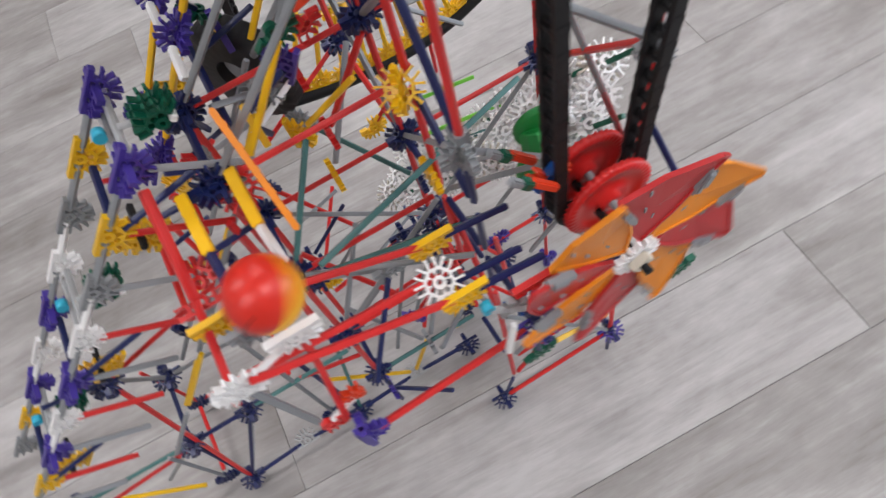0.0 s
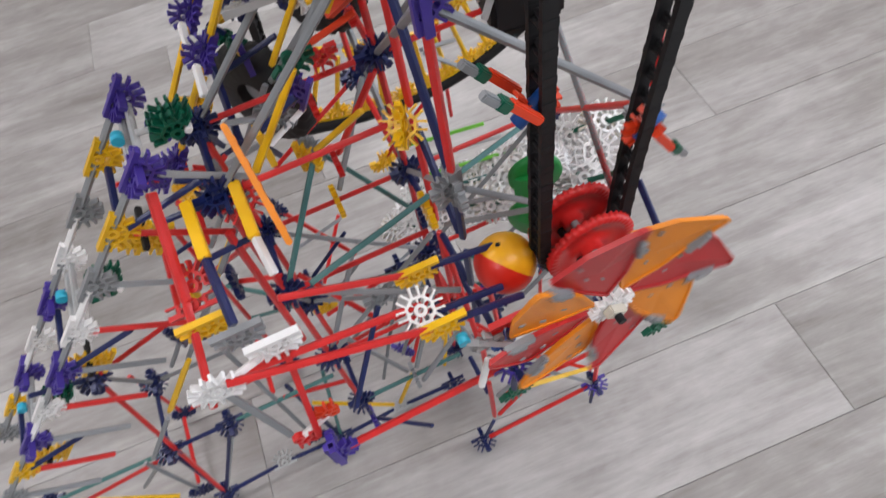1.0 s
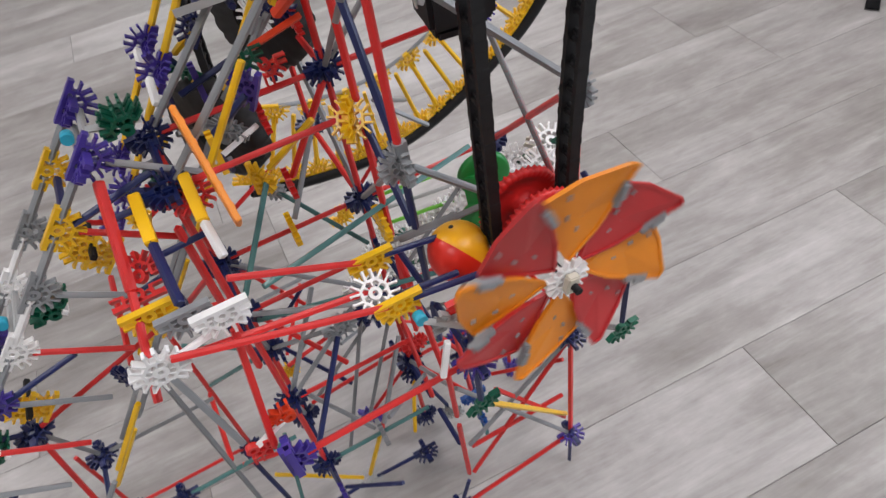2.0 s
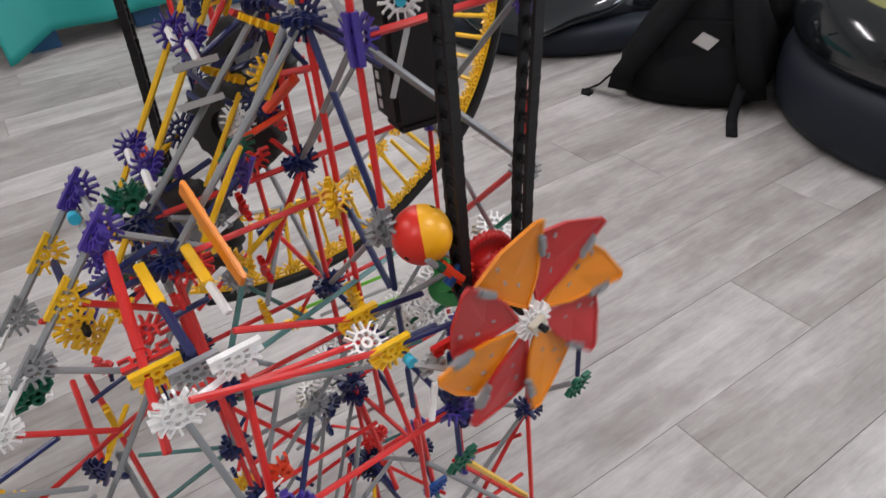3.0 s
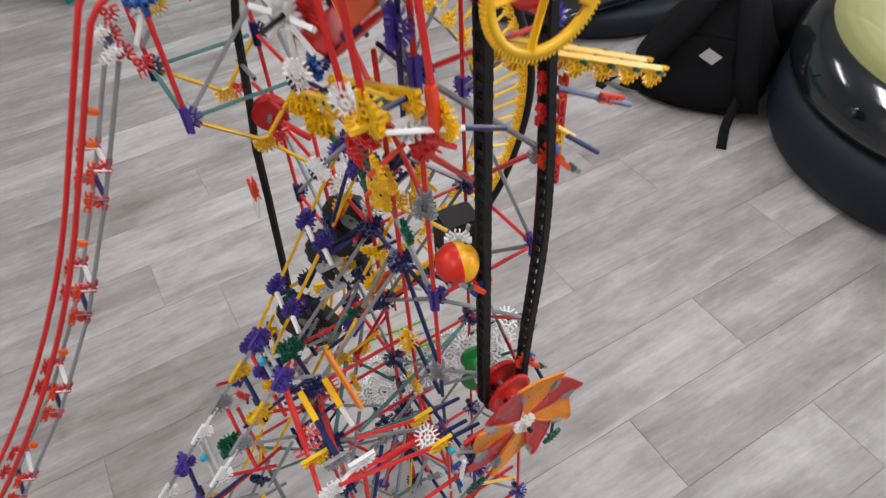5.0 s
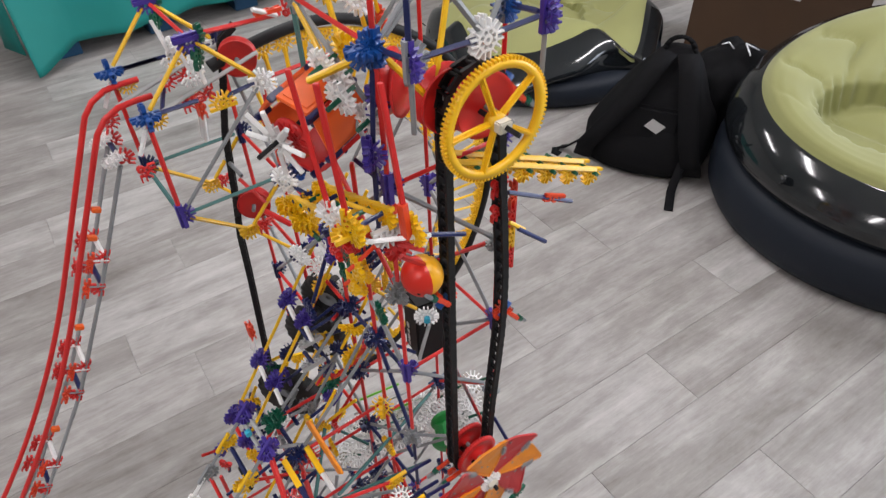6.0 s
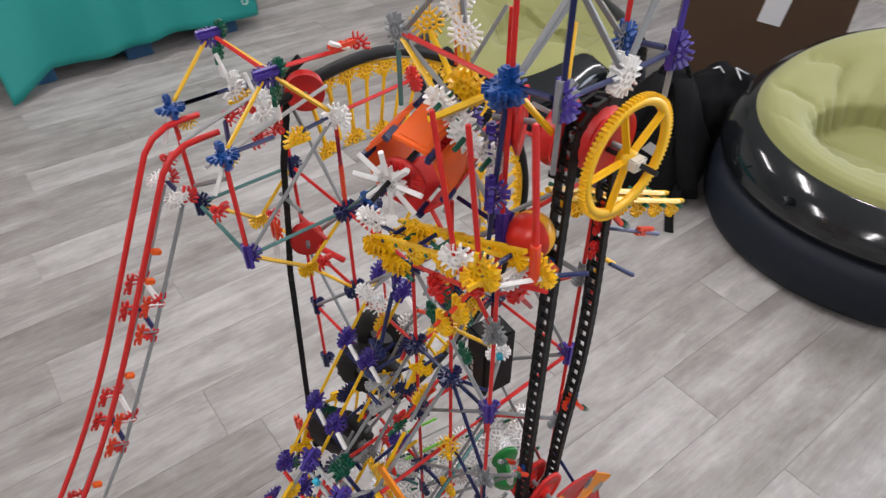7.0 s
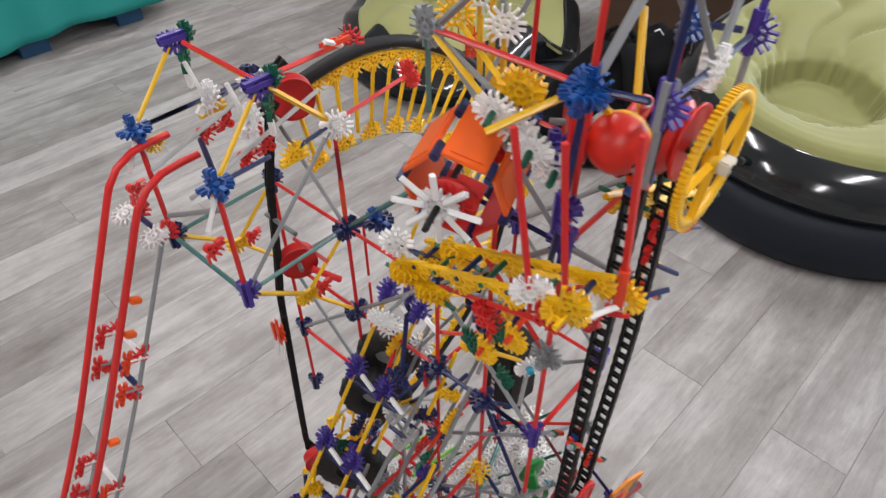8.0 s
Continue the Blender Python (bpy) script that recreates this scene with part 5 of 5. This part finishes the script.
def rail_mesh(y, drop, r, mat, s0=0.0, s1=1.60):
    bm = bmesh.new()
    prev = None
    steps = 70
    for k in range(steps + 1):
        p, d = track_point(s0 + (s1 - s0) * k / steps)
        up = Vector((d.z, 0, -d.x)) * (1 if d.x < 0 else 1)
        c = p + Y * (y + 0.012 * max(0, k / steps - 0.2)) - up * drop
        loop = [bm.verts.new(c + Y * (r * math.cos(q)) + up * (r * math.sin(q))) for q in (2 * math.pi * s / 8 for s in range(8))]
        if prev:
            for s in range(8):
                bm.faces.new((prev[s], prev[(s + 1) % 8], loop[(s + 1) % 8], loop[s])).smooth = True
        prev = loop
    bmesh.ops.recalc_face_normals(bm, faces=bm.faces)
    return bm


def coaster_track():
    track = tagged(new("coaster_track"), "steep toy coaster track of red hose rails and grey rods", "toy track")
    track.matrix_basis = pose(-0.1, 0.69, 0)
    for y in (0.668, 0.728):
        part("rail", rail_mesh(y, 0.0, 0.0042, RED), RED, track, "red flexible rail", Matrix())
    for y in (0.668, 0.728):
        s = 0.13
        while s < 1.45:
            a, da = track_point(s)
            b, db = track_point(min(s + 0.20, 1.58))
            ua, ub = Vector((da.z, 0, -da.x)), Vector((db.z, 0, -db.x))
            rod(a - ua * 0.034 + Y * y, b - ub * 0.034 + Y * y, GREY, parent=track, trim=0.003)
            s += 0.20
    for n, s in enumerate((0.125, 0.285, 0.330, 0.485, 0.530, 0.685, 0.730, 0.885, 0.930)):
        p, d = track_point(s)
        up = Vector((d.z, 0, -d.x))
        low = p - up * 0.034
        for y in (0.668, 0.728):
            q = low + Y * y
            if s < 0.2:
                conn("snowflake", q + up * 0.010, -up + d, d, parent=track, size=0.9)
                conn("corner", q, Y, -d, parent=track)
                continue
            conn("corner", q, Y, up if n % 2 else d, parent=track, size=0.95)
            conn("line", p + Y * y - up * 0.012 + d * 0.004, Y, d, VERMILION if y < 0.7 else RED, parent=track, size=0.9)
            rod(p + Y * y - up * 0.016, q - up * 0.004, WHITE if n % 2 else GREY, parent=track, trim=0.0, r=0.0036)
        rod(low + Y * 0.668, low + Y * 0.728, WHITE if n % 2 else NAVY, parent=track, trim=0.004, r=0.0036)
    for s in (0.20, 0.245, 0.40, 0.60, 0.80):
        p, d = track_point(s)
        up = Vector((d.z, 0, -d.x))
        for y in (0.664,):
            bm = bmesh.new()
            box(bm, (0, 0, 0), (0.012, 0.009, 0.007), bevel=0.001)
            part("rail_clip", bm, ORANGE, track, "small orange rail clip", axes(p + Y * y - up * 0.010, d, up))


coaster_track()
# orange and white clips that ride down on the slack chain
def clip_place(z):
    """Where a clip on the slack chain is once it has sunk to z; above and below it goes round the pulleys."""
    if z > 1.11:
        return Vector((0.090 + min(0.12, z - 1.11), 0.664, 1.125))
    if z < 0.40:
        return Vector((0.034 + min(0.05, 0.40 - z), 0.664 - min(0.05, 0.40 - z), 0.40))
    return Vector((0.034 + 0.056 * ((z - 0.40) / 0.71) ** 0.75, 0.664, z))


chain_clips = []
for z, t in ((0.66, 2.5), (0.668, 5.5), (0.90, 7.0)):
    p = clip_place(0.7)
    clip = part("chain_clip", conn_mesh(KINDS["line"][0], VERMILION, True), VERMILION, machine, "orange and white clip on the slack chain", axes(p - Y * 0.006, Y, Z))
    conn("line", p + Y * 0.006, Y, Z, VERMILION, parent=clip)
    for dy in (-0.006, 0.006):
        rod(p + Y * dy - X * 0.002 - Z * 0.012, p + Y * dy - X * 0.008 - Z * 0.052, WHITE, trim=0.0, parent=clip, r=0.0036)
    chain_clips.append((clip, z, t))


# ---- top of the tower ----
def tower_top():
    spiky = Vector((0.078, 0.364, 1.138))
    # drum of orange panels between red snowflake discs
    c = Vector((0.126, 0.374, 1.141))
    axis = Vector((0.72, 0.25, 0.12)).normalized()
    for s in (-0.035, 0.035):
        m = c + axis * s
        conn("snowflake", m, axis, Z, RED, size=1.15)
        part("drum_disc", lathe([(0.004, -0.002), (0.024, -0.002), (0.024, 0.002), (0.004, 0.002)], 28), RED, machine, "red drum disc", axes(m, axis, Z))
    for k in range(6):
        a = 60 * k + 15
        m = axes(c, axis, Z) @ pose(0, 0, 0, 0, 0, a)
        bm = bmesh.new()
        box(bm, (0.043, 0, 0), (0.004, 0.040, 0.066), bevel=0.001)
        box(bm, (0.0455, 0, 0), (0.0012, 0.030, 0.054))
        # colour goes by facing: orange for up or level panels, red for downward ones
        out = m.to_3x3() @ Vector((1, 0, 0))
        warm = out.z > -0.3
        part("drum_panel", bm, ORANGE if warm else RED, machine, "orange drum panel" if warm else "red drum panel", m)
        for dz in (0.028, -0.028):
            bm = bmesh.new()
            box(bm, (0.041, 0.023, dz), (0.008, 0.006, 0.020), bevel=0.001)
            part("drum_clip", bm, NAVY, machine, "navy clip", m)
    conn("snowflake", spiky, axis, Z, WHITE)
    for k in range(8):
        d = (axes(spiky, axis, Z).to_3x3() @ Vector((math.cos(k * math.pi / 4), math.sin(k * math.pi / 4), 0)))
        rod(spiky + d * 0.011 - axis * 0.004, spiky + d * 0.040 - axis * 0.006, WHITE, trim=0.0, r=0.0034)
    rod(spiky - axis * 0.03, spiky + axis * 0.10, BLACK, trim=0.0)
    # white sprocket discs beside it
    for p, n in (((0.140, 0.335, 1.195), axis), ((0.128, 0.312, 1.190), axis), ((0.150, 0.300, 1.165), axis), ((0.135, 0.355, 1.205), axis)):
        conn("snowflake", p, n, Z, WHITE)
        rod(Vector(p) - Vector(n) * 0.02, Vector(p) + Vector(n) * 0.02, GREEN, trim=0.0)
    # yellow half gear and arms
    for k in (-0.004, 0.004):
        conn("snowflake", Vector((0.165, 0.350, 1.215)) + axis * k, axis, Z, YELLOW, size=1.1)
    rod((0.155, 0.305, 1.228), (0.112, 0.345, 1.20), YELLOW, trim=0.0, r=0.004)
    # yellow chute: stacked half connectors on green pins, sloping to the cage
    a, b = Vector((0.100, 0.415, 1.020)), Vector((0.082, 0.232, 1.105))
    for n in range(7):
        f = n / 6
        p = a.lerp(b, f)
        d = (b - a).normalized()
        conn("half" if n % 2 == 0 else "line", p, X, d, YELLOW)
        conn("line" if n % 3 else "half", p + X * 0.035 + Z * 0.004, X, d, YELLOW)
        rod(p - X * 0.004, p + X * 0.042 + Z * 0.004, GREEN if n % 2 else NAVY, trim=0.0)
    for p in ((0.097, 0.425, 1.000), (0.100, 0.393, 0.993), (0.125, 0.41, 1.005), (0.13, 0.385, 1.03)):
        conn("half", p, Z + X * 0.4, Y, YELLOW)
        conn("half", Vector(p) + Z * 0.010, Z + X * 0.4, Y, YELLOW)
        rod(Vector(p) - Y * 0.03, Vector(p) + Y * 0.03, GREEN, trim=0.0)
    conn("snowflake", (0.103, 0.445, 1.032), X + Y * 0.6, Z)
    rod((0.10, 0.455, 1.03), (0.125, 0.405, 1.015), NAVY, trim=0.0)
    conn("snowflake", (0.079, 0.266, 1.101), X + Y * 0.6, Z)
    conn("half", (0.079, 0.234, 1.110), X + Y * 0.5, Z, YELLOW)
    conn("half", (0.080, 0.236, 1.098), Z, X, YELLOW)
    # cage of red uprights round the lift
    for (x, y), (xt, yt) in (((0.078, 0.268), (0.073, 0.292)), ((0.080, 0.236), (0.080, 0.256)), ((0.128, 0.213), (0.120, 0.222))):
        rod((x, y, 1.105), (xt, yt, 1.245), RED, trim=0.0)
    rod((0.128, 0.213, 1.082), (0.126, 0.214, 1.125), VERMILION, trim=0.0, r=0.0055)
    rod((0.085, 0.225, 1.092), (0.150, 0.205, 1.080), WHITE, trim=0.0)
    rod((0.140, 0.21, 1.082), (0.185, 0.195, 1.07), NAVY, trim=0.0)
    rod((0.10, 0.29, 1.095), (0.135, 0.21, 1.095), YELLOW, trim=0.0)
    conn("half", (0.136, 0.212, 1.09), X, Z, YELLOW)
    conn("half", (0.115, 0.225, 1.09), Y, X, WHITE)
    for p, n in (((0.078, 0.255, 1.078), X), ((0.12, 0.23, 1.06), Y), ((0.10, 0.33, 1.00), X)):
        conn("corner", p, n, Z)
        conn("snowflake", Vector(p) + X * 0.01, n, Z, RED)
    rod((0.08, 0.25, 1.075), G(2, 2, 12), RED)
    rod((0.12, 0.22, 1.06), G(2, 0, 12) + X * 0.06, RED)
    rod((0.085, 0.27, 1.08), (0.15, 0.20, 1.06), RED)
    for p in ((0.11, 0.30, 0.99), (0.13, 0.32, 0.96), (0.12, 0.34, 0.93), (0.14, 0.36, 0.90)):
        conn("half", p, X, Z, YELLOW if p[0] != 0.13 else AMBERY)
        conn("quad", Vector(p) + Y * 0.02, X, Z)
        rod(Vector(p) - X * 0.01, Vector(p) + X * 0.035 + Z * 0.02, (NAVY, PALE, VERMILION, GREEN)[int(p[1] * 100) % 4], trim=0.0)
    # purple and blue frame above
    for i, y in ((2, 0.226), (4, 0.226)):
        p = Vector((i * U, y, 1.252))
        conn("half", p, X, Z, PURPLE)
        conn("half", p, Y, Z, PURPLE if i == 4 else GREY)
        rod(p, p + Z * 0.152, NAVY if i == 2 else PURPLE, trim=0.006)
        rod(p, p - Z * 0.075, GREY, trim=0.006)
        rod(p, G(i, 0, 16), NAVY)
    conn("snowflake", (0.232, 0.224, 1.249), -Y, Z)
    conn("snowflake", (0.232, 0.235, 1.249), -Y + X * 0.4, Z)
    rod((0.152, 0.226, 1.252), (0.232, 0.226, 1.25), NAVY)
    rod((0.232, 0.226, 1.25), (0.305, 0.226, 1.252), NAVY)
    rod((0.232, 0.226, 1.25), (0.305, 0.24, 1.36), GREY)
    rod((0.232, 0.226, 1.25), (0.152, 0.24, 1.36), GREY)
    rod(G(2, 0, 16), G(2, 2.1, 16), RED)
    rod(G(2, 2.1, 16), (0.14, 0.355, 1.20), YELLOW)
    rod((0.194, 0.447, 1.238), (0.155, 0.345, 1.205), YELLOW)
    rod(G(2, 2.1, 16), G(2, 0, 15), GREY)
    conn("snowflake", (0.194, 0.447, 1.241), X + Y, Z, YELLOW)
    conn("snowflake", G(2, 2.1, 16), X, Z, GREY)
    rod(G(2, 0, 16), (0.205, 0.26, 1.175), YELLOW)
    rod(G(2, 0, 16) + X * 0.004, G(3.4, 0, 17.2), GREY)
    rod((0.20, 0.262, 1.19), (0.25, 0.30, 1.28), YELLOW)
    conn("snowflake", (0.205, 0.262, 1.180), X + Y * 0.5, Z, PALE)
    conn("snowflake", G(4, 0, 16), -Y, Z, BLUE)
    rod(G(2, 0, 17), G(4, 2, 16), NAVY)
    for n in range(4):
        p = Vector((0.205 + 0.02 * n, 0.40 + 0.03 * n, 1.24 + 0.03 * (n % 2)))
        conn("snowflake", p, X + Y * 0.6, Z, WHITE)
        rod(p, p + Vector((0.03, 0.02, -0.11)), YELLOW)
        conn("half", p + Vector((0.03, 0.02, -0.11)), X, Z, (PURPLE, YELLOW, NAVY, VERMILION)[n])
        rod(p, p + Vector((0.01, 0.03, 0.14)), RED if n % 2 else GREY)
    # purple posts inside
    for k, p in enumerate(((0.135, 0.282, 1.140), (0.160, 0.31, 1.175))):
        conn("half", p, X - Y, Z, PURPLE)
        conn("half", p, X + Y, Z, PURPLE)
    rod((0.152, 0.285, 1.245), (0.140, 0.283, 1.14), NAVY)
    rod((0.140, 0.283, 1.14), (0.14, 0.29, 1.03), NAVY)
    # out-reaching yellow arm behind the gear
    for y in (0.262, 0.285):
        rod((0.22, y, 1.105), (0.440, y - 0.012, 1.005), YELLOW, trim=0.0, r=0.004)
        for k in range(6):
            p = Vector((0.25 + 0.037 * k, y - 0.002 * k, 1.088 - 0.0168 * k))
            conn("half", p, -Y, Vector((-0.91, 0, 0.41)), YELLOW)
            rod(p - Y * 0.010, p + Y * 0.022, GREEN, trim=0.0)
    rod((0.29, 0.25, 1.04), (0.39, 0.24, 0.985), NAVY, trim=0.0)
    conn("line", (0.36, 0.243, 1.002), Y, X - Z * 0.5, VERMILION)
    for k in range(2):
        conn("corner", (0.27, 0.25, 1.06 - 0.035 * k), Y, X)
    # pegs down the right-hand column
    for k, (z, mat) in enumerate(((1.02, VERMILION), (0.985, RED), (0.95, YELLOW), (0.915, RED))):
        conn("line", (0.312, 0.266, z), -Y, Z, mat)
    rod((0.285, 0.26, 1.00), (0.335, 0.245, 0.955), YELLOW, trim=0.02)
    rod((0.31, 0.25, 0.975), (0.345, 0.235, 0.945), NAVY, trim=0.0)


tower_top()

# ---- the ball ----
bm = bmesh.new()
bmesh.ops.create_uvsphere(bm, u_segments=48, v_segments=24, radius=0.0252)
for f in bm.faces:
    f.smooth = True
    f.material_index = 0 if f.calc_center_median().x < 0 else 1
for v in bm.verts:
    if abs(v.co.x) < 0.0002:
        v.co *= 0.988
ball = tagged(new("ball", put_mesh("ball", bm, (BALL_RED, BALL_YELLOW))), "small hollow plastic ball, half red and half yellow", "ball")
for d in ((-0.6, -0.75, -0.28), (0.5, 0.2, 0.84), (-0.3, 0.9, 0.3)):
    d = Vector(d).normalized()
    bm = bmesh.new()
    tube(bm, d * 0.0248, d * 0.02535, 0.0021, n=12)
    part("vent_hole", bm, BLACK, ball, "small dark vent hole")


def motions():
    rows = []
    for n in range(13):
        f = n / 12
        rows.append((n / 30, pose(-0.001 + 0.166 * f, 0.260, 0.640 - 0.105 * f + 0.025 * f * f, 0, -1020 + 890 * f, 0)))
    rows += [
        (0.5, pose(0.176, 0.262, 0.552, 0, -65, 18)),
        (0.6, pose(0.177, 0.262, 0.546, 0, -38, 30)), (1.0, pose(0.177, 0.262, 0.540, 0, -32, 32)), (2.3, pose(0.176, 0.262, 0.545, 0, -26, 18)),
        (2.5, pose(0.174, 0.262, 0.556, 0, -22, 12)), (2.6, pose(0.172, 0.262, 0.580, 0, -18, 4)), (2.8, pose(0.172, 0.262, 0.609, 0, -7, -15)),
    ]
    for n in range(6):
        t = 3.0 + n
        rows.append((t, pose(0.174, 0.262, 0.626 + LIFT_SPEED * (t - 3.0), 0, -4 + 2 * n, -30 + 8 * n)))
    walk(ball, rows)
    step = 0.25
    times = [step * n for n in range(33)]
    inv = Matrix.Translation(-BASE)
    hub_pose = petal_wheel.matrix_basis.copy()

    def unevenness(t):
        # the wheel runs a little unevenly: lags, catches up and settles
        marks = ((0.0, 0.0), (1.2, -1.0), (2.5, -8.0), (3.0, -3.0), (3.5, 6.0), (4.2, 5.0), (5.5, 0.0), (8.0, 0.0))
        for (ta, a), (tb, b) in zip(marks, marks[1:]):
            if t <= tb:
                return a + (b - a) * (t - ta) / (tb - ta)
        return 0.0

    walk(petal_wheel, [(t, hub_pose @ pose(0, 0, 0, 0, 0, -244.4 * (t - 3.0) + 21 + unevenness(t))) for t in times])
    for clip, z, t0 in chain_clips:
        walk(clip, [(t, inv @ axes(clip_place(z - 0.145 * (t - t0)) - Y * 0.006, Y, Z)) for t in times])
    local = world_of(lift).inverted()
    for n, link in enumerate(lift_links):
        walk(link, [(t, local @ lift_pose(LIFT_LEN * n / LINKS + LIFT_SPEED * t)) for t in times])
    for arm, offset in carriers:
        walk(arm, [(t, inv @ lift_pose(offset + LIFT_SPEED * (t - 2.44)) @ pose(0, 0.004, 0, 52, 0, 0) @ pose(0, 0, 0, 0, 0, -90) @ pose(-0.004, 0, 0, 90, 0, 0)) for t in times])


motions()
